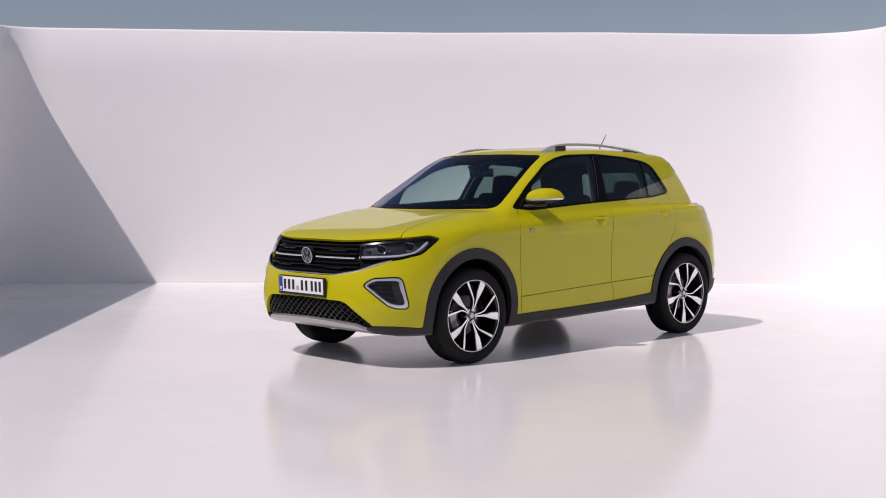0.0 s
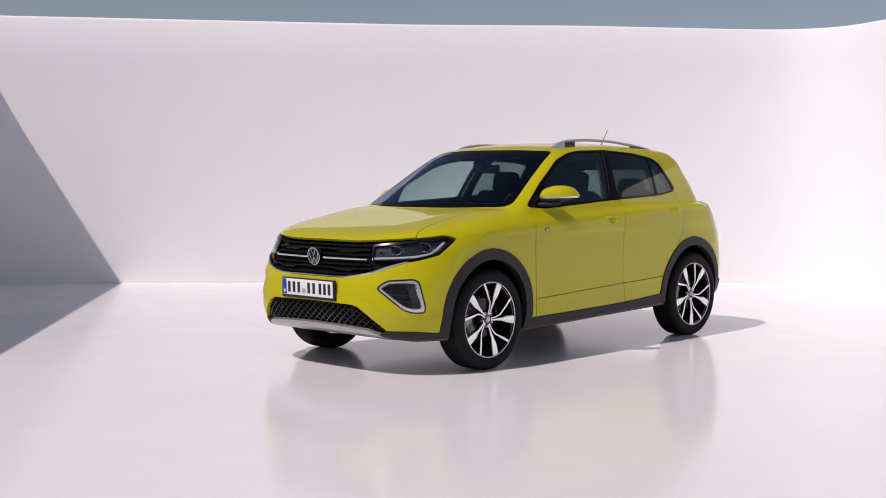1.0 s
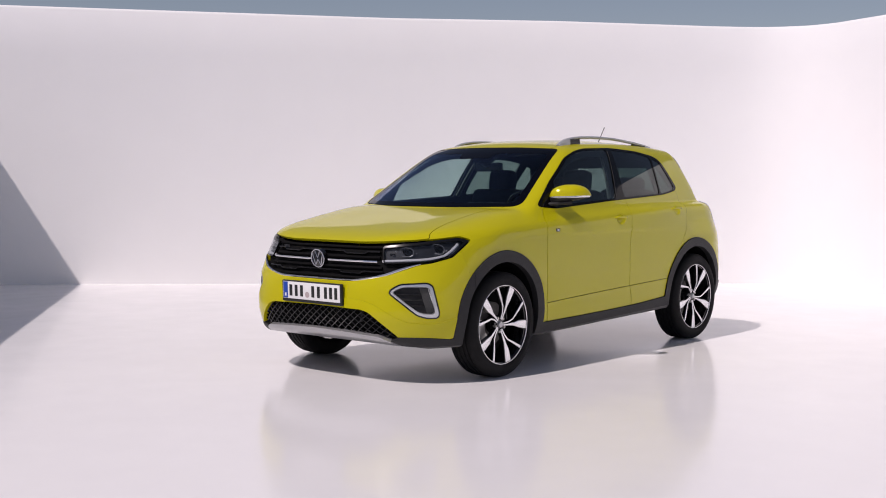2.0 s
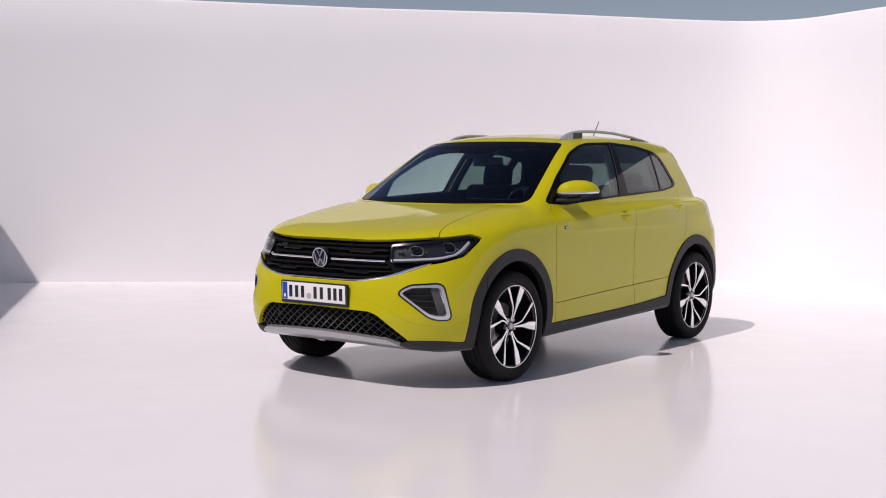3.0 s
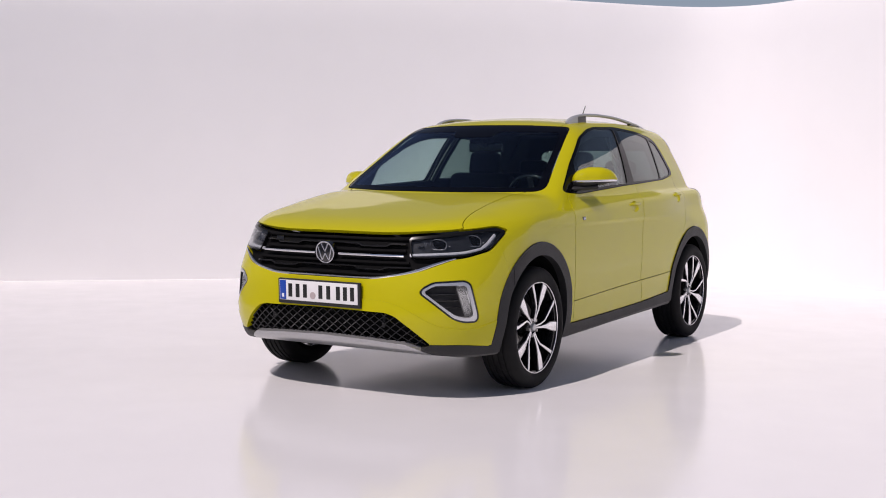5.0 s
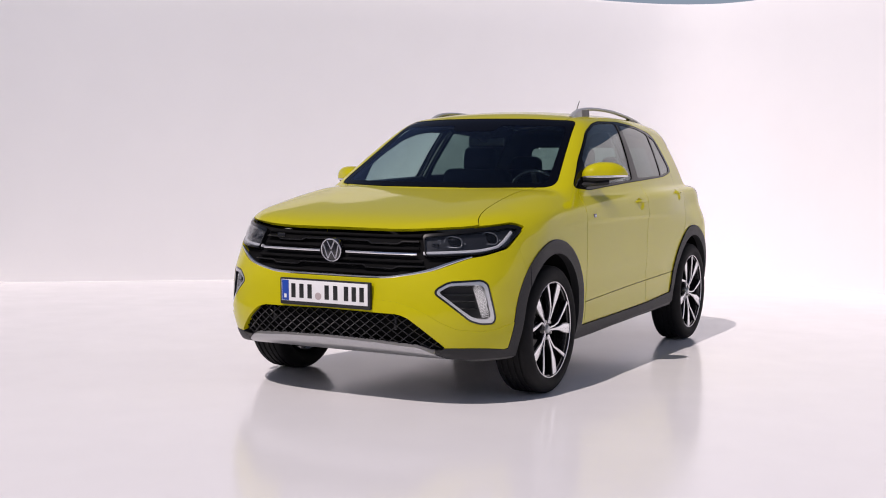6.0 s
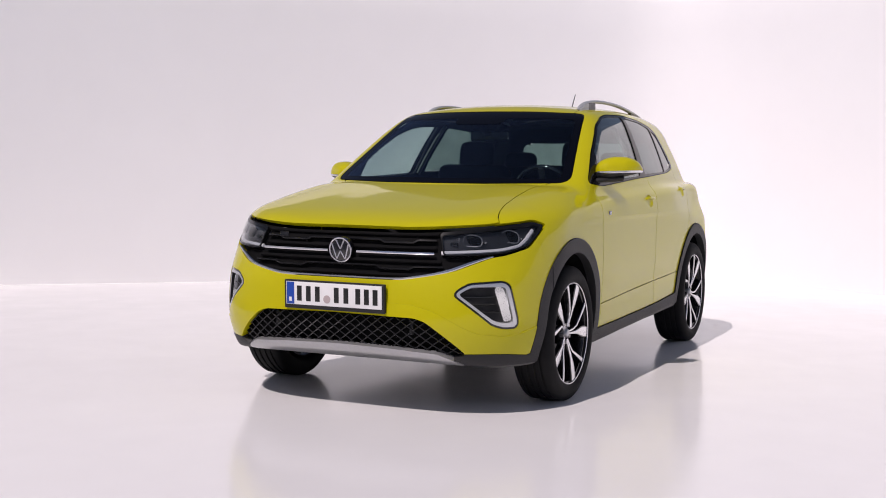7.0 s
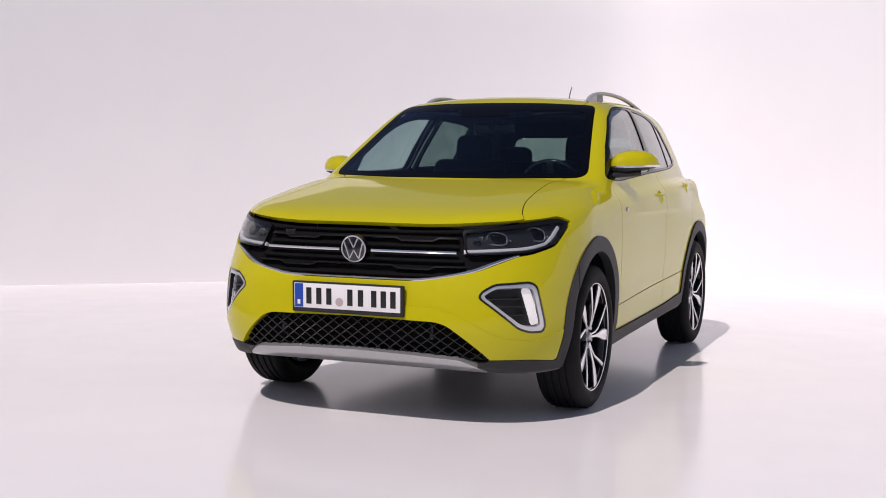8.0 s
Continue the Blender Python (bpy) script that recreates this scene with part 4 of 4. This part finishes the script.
def build_lower_grille():
    """A diamond lattice behind the lower opening."""
    net = tagged(new("lower_grille"), "black diamond lattice lower grille")
    net.parent = car
    poly = smooth_loop(MESH, 0.015)
    bm = bmesh.new()
    step = 0.060
    for lean in (-1, 1):
        for k in range(-24, 25):
            zs = np.linspace(0.275, 0.470, 40)
            ys = k * step + lean * (zs - 0.37) * 1.35
            ok = np.abs(ys) < 0.60
            if ok.sum() < 3:
                continue
            p, n = on_front(ys[ok], zs[ok])
            keep = inside(front_view(p), poly)
            if keep.sum() < 3:
                continue
            p, n = p[keep] - n[keep] * 0.016, n[keep]
            piece = sweep(p, bar_profile(0.0068, 0.014), n)
            me = bpy.data.meshes.new("tmp")
            piece.to_mesh(me)
            piece.free()
            bm.from_mesh(me)
            bpy.data.meshes.remove(me)
    tagged(part("lattice", bm, LATTICE, net, "black lattice bars"), kind="stuff")
    for y in (-0.38, 0.36):
        p, n = on_front([y], [0.405])
        part("bracket", box(bmesh.new(), (0.02, 0.016, 0.07), Matrix.Translation(p[0] - n[0] * 0.036), 0.003), LAMP_BODY if y < 0 else BLACK_PLASTIC, net)


build_grille()
build_emblem()
build_plate()
both(build_headlight)
both(build_fog)
build_lower_grille()
# ---- wheels, mirrors, rails, antenna ----
def build_wheel():
    """A wheel about its hub, its face towards -y."""
    wheel = tagged(new("wheel"), "black and machined ten-spoke alloy wheel with a low-profile tyre")
    w, r = 0.107, TYRE_R
    tyre = [(0.255, -0.086), (0.2595, -0.097), (0.268, -0.1035), (0.289, -0.1085), (0.309, -0.106), (0.325, -0.098), (0.336, -0.088), (r - 0.0015, -0.078)]
    tread = []
    for y in (-0.052, -0.018, 0.018, 0.052):
        tread += [(r, y - 0.006), (r - 0.007, y - 0.004), (r - 0.007, y + 0.004), (r, y + 0.006)]
    prof = tyre + tread + [(a, -b) for a, b in tyre[::-1]] + [(0.250, 0.08), (0.250, -0.08)]
    part("tyre", lathe(prof, 96), RUBBER, wheel, "black low-profile tyre")
    k = 1.125
    part("rim_barrel", lathe([(r * k, y) for r, y in [(0.226, -0.084), (0.229, -0.080), (0.224, -0.07), (0.214, -0.03), (0.208, 0.09), (0.204, 0.09), (0.210, -0.03), (0.217, -0.07), (0.219, -0.080)]], 72), ALLOY_DARK, wheel, "gloss black rim barrel")
    part("rim_lip", lathe([(r * k, y) for r, y in [(0.2258, -0.0965), (0.2285, -0.0975), (0.2300, -0.0960), (0.2290, -0.0945), (0.2250, -0.0945)]], 96), ALLOY, wheel, "machined silver lip")

    def blade(path, widths, y_out, y_hub, depth, name):
        """A spoke: silver face over a black body, along polar points (radius, degrees)."""
        pts = [(a * 1.125 * math.cos(radians(b)), a * 1.125 * math.sin(radians(b))) for a, b in path]
        k = len(pts)
        left, right, ys = [], [], []
        for i, (x, z) in enumerate(pts):
            tx, tz = pts[min(i + 1, k - 1)][0] - pts[max(i - 1, 0)][0], pts[min(i + 1, k - 1)][1] - pts[max(i - 1, 0)][1]
            d = math.hypot(tx, tz)
            nx, nz = -tz / d, tx / d
            h = widths[i] / 2
            left.append((x + nx * h, z + nz * h))
            right.append((x - nx * h, z - nz * h))
            f = (path[i][0] - path[0][0]) / (path[-1][0] - path[0][0])
            ys.append(y_hub + (y_out - y_hub) * math.sin(f * math.pi / 2) ** 1.0)
        for nm, d0, d1, grow, mat in (("spoke_face", 0.0, 0.004, 1.0, ALLOY), ("spoke_body", 0.0035, depth, 1.22, ALLOY_DARK)):
            bm = bmesh.new()
            rings = []
            for i in range(k):
                (lx, lz), (rx, rz), y = left[i], right[i], ys[i]
                mx, mz = (lx + rx) / 2, (lz + rz) / 2
                g = grow
                lx, lz, rx, rz = mx + (lx - mx) * g, mz + (lz - mz) * g, mx + (rx - mx) * g, mz + (rz - mz) * g
                e = 0.0012
                rings.append([bm.verts.new(v) for v in ((lx, y + d0 + e, lz), (mx + (lx - mx) * 0.88, y + d0, mz + (lz - mz) * 0.88), (mx + (rx - mx) * 0.88, y + d0, mz + (rz - mz) * 0.88), (rx, y + d0 + e, rz), (rx, y + d1, rz), (lx, y + d1, lz))])
            for r0, r1 in zip(rings, rings[1:]):
                for j in range(6):
                    bm.faces.new((r0[j], r0[(j + 1) % 6], r1[(j + 1) % 6], r1[j]))
            bm.faces.new(rings[0])
            bm.faces.new(rings[-1][::-1])
            part(nm, bm, mat, wheel, "machined silver spoke" if nm == "spoke_face" else "")

    for i in range(5):
        a = 68 + 72 * i
        # broad blade and, beside it, a narrow one that bends away
        blade([(0.030, a - 6), (0.070, a - 1), (0.115, a + 1), (0.155, a + 1), (0.195, a), (0.2225, a - 0.5)], [0.010, 0.012, 0.021, 0.042, 0.049, 0.053], -0.093, -0.070, 0.030, "broad")
        blade([(0.030, a + 14), (0.070, a + 13), (0.105, a + 17), (0.135, a + 25), (0.175, a + 31), (0.205, a + 34), (0.2225, a + 35)], [0.009, 0.009, 0.010, 0.013, 0.016, 0.018, 0.020], -0.093, -0.070, 0.028, "narrow")
    part("hub", lathe([(0.0005, -0.060), (0.052, -0.060), (0.058, -0.045), (0.062, 0.0), (0.0005, 0.0)], 40), ALLOY_DARK, wheel)
    part("hub_cap", lathe([(0.0005, -0.0775), (0.018, -0.0768), (0.021, -0.073), (0.0225, -0.05), (0.0005, -0.05)], 40), SATIN, wheel, "silver hub cap")
    for i in range(5):
        a = radians(46 + 72 * i)
        bm = bmesh.new()
        bmesh.ops.create_cone(bm, cap_ends=True, segments=6, radius1=0.0095, radius2=0.0085, depth=0.02, matrix=Matrix.Translation((0.048 * math.cos(a), -0.062, 0.048 * math.sin(a))) @ Matrix.Rotation(radians(90), 4, "X"))
        part("wheel_bolt", bm, IRON, wheel)
    part("brake_disc", lathe([(0.06, 0.005), (0.140, 0.005), (0.142, 0.008), (0.142, 0.026), (0.140, 0.029), (0.06, 0.029)], 64), DISC, wheel, "grey brake disc")
    part("inner_cover", lathe([(0.0005, 0.050), (0.22, 0.050), (0.22, 0.056), (0.0005, 0.056)], 48), DARK, wheel)
    bm = bmesh.new()
    arc = [(0.128 * math.cos(radians(d)), 0.012, 0.128 * math.sin(radians(d))) for d in range(165, 226, 5)]
    cal = sweep(arc, [(-0.028, -0.03), (0.028, -0.03), (0.028, 0.03), (0.018, 0.036), (-0.018, 0.036), (-0.028, 0.03)], [(a[0], 0, a[2]) for a in arc])
    part("brake_caliper", cal, IRON, wheel, "grey brake caliper")
    return wheel


def build_wheels():
    first = build_wheel()
    first.parent = car
    place = [(0.0, -0.788, 0, 0), (WHEELBASE, -0.786, 0, 18), (0.0, 0.782, 180, 20), (WHEELBASE, 0.782, 180, -30)]
    for i, (x, y, turn, roll) in enumerate(place):
        m = pose(x, y, HUB_Z) @ pose(0, 0, 0, 0, 0, turn) @ pose(0, 0, 0, 0, roll, 0)
        if i:
            copy_thing(first, m)
        else:
            first.matrix_local = m


def build_liners():
    """Dark wheel housings."""
    for k, (x, z, r_in, r_out) in enumerate(ARCHES):
        for sign in (-1, 1):
            bm = bmesh.new()
            rows = []
            for i in range(25):
                a = radians(-6 + 192 * i / 24)
                c, s = math.cos(a), math.sin(a)
                rows.append([bm.verts.new((x + c * r, y * -sign, z + s * r)) for r, y in ((0.405, -0.845), (0.415, -0.62), (0.40, -0.50), (0.02, -0.47))])
            for a, b in zip(rows, rows[1:]):
                for j in range(3):
                    bm.faces.new((a[j], a[j + 1], b[j + 1], b[j]))
            part("wheel_arch_liner", bm, DARK, car, "black wheel arch liner")


def build_mirror(sign):
    """Door mirror: painted cap, silver strip, black base; l runs outwards, f forwards."""
    mirror = tagged(new("door_mirror"), "lime-yellow door mirror with a silver strip and black base")
    mirror.parent = car
    root, out = np.array([0.700, -0.764, 1.136 - (0.042 if sign > 0 else 0.0)]), np.array([0.140, -0.230, 0.010])
    fwd = np.array([-0.96, -0.28, 0.0])
    fwd /= np.linalg.norm(fwd)
    L = np.linspace(0, 1, 29)
    top = curve([0, 0.05, 0.2, 0.4, 0.6, 0.8, 0.93, 1.0], [0.030, 0.052, 0.073, 0.083, 0.081, 0.066, 0.041, 0.010], 0.015)(L)
    low = curve([0, 0.3, 0.7, 1.0], [0.015, 0.013, 0.008, 0.002], 0.02)(L)
    deep = curve([0, 0.08, 0.3, 0.6, 0.85, 1.0], [0.050, 0.080, 0.100, 0.098, 0.070, 0.016], 0.02)(L)
    def ring(i, a0, a1, n, grow=1.0):
        pts = []
        for a in np.linspace(a0, a1, n):
            c, s = math.cos(a), math.sin(a)
            h = (top[i] if s > 0 else low[i] * 3.2) * np.sign(s) * abs(s) ** 0.8 * grow
            f = deep[i] * np.sign(c) * abs(c) ** 0.75 * grow
            f = f if f > 0 else f * 0.42
            pts.append(root + out * L[i] * 1.0 + fwd * f + np.array([0, 0, h + 0.010]))
        return pts
    def shell(name, a0, a1, n, mat, label, grow=1.0, i0=0, i1=29, drop=0.0):
        bm = bmesh.new()
        rows = []
        for i in range(i0, i1):
            rows.append([bm.verts.new((v[0], v[1] * -sign, v[2] - drop)) for v in ring(i, a0, a1, n, grow)])
        for r0, r1 in zip(rows, rows[1:]):
            for j in range(n - 1):
                bm.faces.new((r0[j], r0[j + 1], r1[j + 1], r1[j]))
        for r in (rows[0], rows[-1]):
            if n > 2:
                bm.faces.new(r)
        part(name, bm, mat, mirror, label)
    shell("cap", 0.0, math.pi, 19, PAINT, "lime-yellow mirror cap")
    shell("lower_shell", -math.pi, 0.0, 15, BLACK_PLASTIC, "black lower shell", 0.985)
    # silver strip under the cap's outer half, round the front
    strip = []
    up = []
    for i in range(1, 29):
        v = root + out * L[i] + fwd * (deep[i] * 1.005) + np.array([0, 0, 0.008])
        strip.append((v[0], v[1] * -sign, v[2]))
        up.append((fwd[0], fwd[1] * -sign, 0))
    part("silver_strip", sweep(strip, bar_profile(0.015, 0.014), up), ALLOY, mirror, "silver indicator strip")
    # foot: from the corner of the window to the shell
    foot = [np.array([0.610, -0.750, 1.093]), np.array([0.645, -0.790, 1.099]), np.array([0.695, -0.835, 1.106]), np.array([0.745, -0.90, 1.116])]
    t = np.linspace(0, 3, 13)
    line = np.stack([np.interp(t, range(4), [f[k] for f in foot]) for k in range(3)], 1)
    line[:, 1] *= -sign
    part("foot", sweep(line, round_profile(0.042, 0.020, 14), taper=np.linspace(0.3, 1.0, 13) ** 0.6), BLACK_PLASTIC, mirror, "black mirror foot")
    gl = [root + out * L[i] + fwd * (-0.42 * deep[i] - 0.001) + np.array([0, 0, h]) for i, h in ((3, 0.07), (14, 0.085), (24, 0.06), (24, 0.0), (14, -0.005), (3, 0.0))]
    bm = bmesh.new()
    f = bm.faces.new([bm.verts.new((v[0], v[1] * -sign, v[2])) for v in gl])
    made = bmesh.ops.extrude_face_region(bm, geom=[f])
    bmesh.ops.translate(bm, verts=[v for v in made["geom"] if isinstance(v, bmesh.types.BMVert)], vec=(0.003, 0, 0))
    part("mirror_glass", bm, CHROME, mirror, "mirror glass", smooth=False)


def build_rail(sign):
    """Roof rail: a bowed silver bar on dark feet."""
    rail = tagged(new("roof_rail"), "satin silver roof rail on dark feet")
    rail.parent = car
    xs = np.linspace(1.13, 2.51, 50)
    zs = curve([1.13, 1.22, 1.32, 1.45, 1.60, 1.80, 2.07, 2.29, 2.42, 2.51], [1.520, 1.556, 1.574, 1.584, 1.587, 1.584, 1.566, 1.544, 1.526, 1.508], 0.03)(xs)
    u = (xs - 1.82) / 0.69
    zs = zs - (0.026 if sign > 0 else 0.003)
    line = np.stack([xs, (-0.515 + 0.016 * u ** 2) * -sign * np.ones(50), zs], 1)
    taper = np.clip(np.minimum((xs - 1.09) / 0.10, (2.54 - xs) / 0.10), 0.35, 1.0)
    part("rail_bar", sweep(line, round_profile(0.016, 0.0105, 12), taper=taper), RAIL, rail, "satin silver bar")
    for x0, x1, mat, say in ((1.14, 1.275, RAIL, "silver foot"), (1.27, 1.40, SLAT, "dark inner foot"), (2.16, 2.34, SLAT, "dark inner foot"), (2.335, 2.48, RAIL, "silver foot")):
        k = np.linspace(x0, x1, 12)
        zz = np.interp(k, xs, zs)
        p = cast(np.stack([k, 0 * k - 0.507, 0 * k + 1.2], 1), np.tile((0.0, 0, 1.0), (12, 1)), 0.6)
        bm = bmesh.new()
        rows = []
        for i in range(12):
            y = -0.512 * -sign
            rows.append([bm.verts.new((k[i], y - 0.012, p[i, 2] - 0.006)), bm.verts.new((k[i], y + 0.012, p[i, 2] - 0.006)), bm.verts.new((k[i], y + 0.009, zz[i])), bm.verts.new((k[i], y - 0.009, zz[i]))])
        for r0, r1 in zip(rows, rows[1:]):
            for j in range(4):
                bm.faces.new((r0[j], r0[(j + 1) % 4], r1[(j + 1) % 4], r1[j]))
        bm.faces.new(rows[0])
        bm.faces.new(rows[-1][::-1])
        part("rail_foot", bm, mat, rail, say)


def build_antenna():
    antenna = tagged(new("antenna"), "short black roof antenna")
    antenna.parent = car
    z0 = float(roof_z(2.46)) - 0.010
    part("base", box(bmesh.new(), (0.075, 0.035, 0.03), Matrix.Translation((2.46, 0.018, z0)), 0.012, 3), BLACK_PLASTIC, antenna)
    k = np.linspace(0, 1, 14)
    line = np.stack([2.465 + 0.11 * k, 0 * k + 0.018, z0 + 0.01 + 0.150 * k], 1)
    part("rod", sweep(line, round_profile(0.0044, 0.0044, 8), np.tile((1.0, 0, 0), (14, 1)), taper=1 - 0.35 * k), BLACK_PLASTIC, antenna, "black rod")


def build_small():
    for sign in (-1, 1):
        p, n = on_side([0.611], [0.922])
        at = (p[0][0], p[0][1] * -sign, p[0][2])
        badge = part("side_badge", box(bmesh.new(), (0.044, 0.005, 0.022), Matrix.Translation(at), 0.002), GLOSS_BLACK, car, "small black and silver side badge")
        part("badge_plate", box(bmesh.new(), (0.024, 0.008, 0.012), Matrix.Translation(at), 0.0015), SATIN, badge, "silver plate")
        xs = np.linspace(1.485, 1.598, 12)
        p, n = on_side(xs, np.linspace(1.142, 1.480, 12))
        p[:, 1] *= -sign
        n[:, 1] *= -sign
        part("inner_pillar", sweep(p - n * 0.055, bar_profile(0.045, 0.012), n), PILLAR_TRIM, car, "pale grey trim of the door pillar")
        # the glint in the door gap, drawn as a thin grey strip
        part("seam_glint", sweep(p + n * 0.0015, bar_profile(0.004, 0.003), n), DISC, car, "thin grey strip in place of the glint along the pillar seam")


build_wheels()
build_liners()
both(build_mirror)
both(build_rail)
build_antenna()
build_small()
# ---- inside the car ----
def cushion(size, m, bevel):
    return box(bmesh.new(), size, m, bevel, 4)


def build_seat(x, y, rear=False):
    seat = tagged(new("rear_seat" if rear else "front_seat"), "dark fabric car seat with a headrest")
    seat.parent = car
    seat.matrix_local = pose(x, y, 0)
    w = 0.50
    part("seat_cushion", cushion((0.52, w, 0.18), pose(-0.12, 0, 0.56, 0, -6, 0), 0.06), FABRIC, seat)
    part("backrest", cushion((0.16, w, 0.66), pose(0.20, 0, 0.86, 0, 16, 0), 0.07), FABRIC, seat)
    h = 1.245 if not rear else 1.19
    part("headrest", cushion((0.12, 0.235, 0.185), pose(0.31, 0, h, 0, 10, 0), 0.058), FABRIC, seat)
    for dy in (-0.06, 0.06):
        k = np.linspace(0, 1, 4)
        part("headrest_post", sweep(np.stack([0.285 + 0.02 * k, 0 * k + dy, 1.05 + (h - 1.05) * k], 1), round_profile(0.007, 0.007, 8), np.tile((1.0, 0, 0), (4, 1))), TRIM, seat)


def build_cabin():
    dash = tagged(new("dashboard"), "dark plastic dashboard")
    dash.parent = car
    part("dash_top", cushion((0.52, 1.24, 0.20), pose(0.70, 0, 0.945, 0, 3, 0), 0.06), TRIM, dash)
    part("binnacle", cushion((0.22, 0.36, 0.10), pose(0.80, -0.36, 1.04, 0, 6, 0), 0.04), TRIM, dash)
    part("display", cushion((0.03, 0.26, 0.15), pose(0.88, 0, 1.02, 0, 12, 0), 0.01), GLOSS_BLACK, dash)
    part("firewall", cushion((0.05, 1.45, 0.75), pose(0.45, 0, 0.62), 0.01), TRIM, dash)
    part("floor_pan", box(bmesh.new(), (2.35, 1.40, 0.05), pose(1.65, 0, 0.33), 0.01), TRIM, car)
    part("load_cover", box(bmesh.new(), (0.42, 1.15, 0.02), pose(2.86, 0, 1.02), 0.004), TRIM, car)
    # steering wheel
    wheel = tagged(new("steering_wheel"), "black steering wheel")
    wheel.parent = car
    wheel.matrix_local = pose(0.985, -0.36, 1.005, 0, 66, 0)
    a = np.linspace(0, 2 * math.pi, 41)[:-1]
    part("steering_rim", sweep(np.stack([0.182 * np.cos(a), 0.182 * np.sin(a), 0 * a], 1), round_profile(0.015, 0.015, 10), closed=True), GLOSS_BLACK, wheel)
    part("steering_hub", cushion((0.14, 0.16, 0.05), pose(0, 0, -0.02), 0.02), TRIM, wheel)
    for d in (90, 180, 270):
        part("steering_spoke", cushion((0.14, 0.035, 0.02), pose(0.11 * math.cos(radians(d)), 0.11 * math.sin(radians(d)), -0.01, 0, 0, d), 0.006), TRIM, wheel)
    for y in (-0.36, 0.36):
        build_seat(1.30, y)
        build_seat(2.08, y, True)
    # inside mirror and its sensor foot
    inner = tagged(new("inside_mirror"), "black inside rear-view mirror")
    inner.parent = car
    part("mirror_head", cushion((0.03, 0.24, 0.065), pose(0.95, -0.01, 1.355, 0, -8, 6), 0.014), GLOSS_BLACK, inner)
    part("mirror_stem", cushion((0.10, 0.05, 0.06), pose(0.93, 0, 1.392, 0, 28, 0), 0.012), TRIM, inner)
    part("sensor_cover", cushion((0.16, 0.16, 0.035), pose(0.955, 0, 1.430, 0, -29, 0), 0.012), TRIM, inner)
    for sign in (-1, 1):
        # inner pillars and sun blinds
        part("sun_visor", cushion((0.14, 0.40, 0.014), pose(1.06, 0.33 * sign, 1.455, 0, -14, 0), 0.005), TRIM, car)


build_cabin()
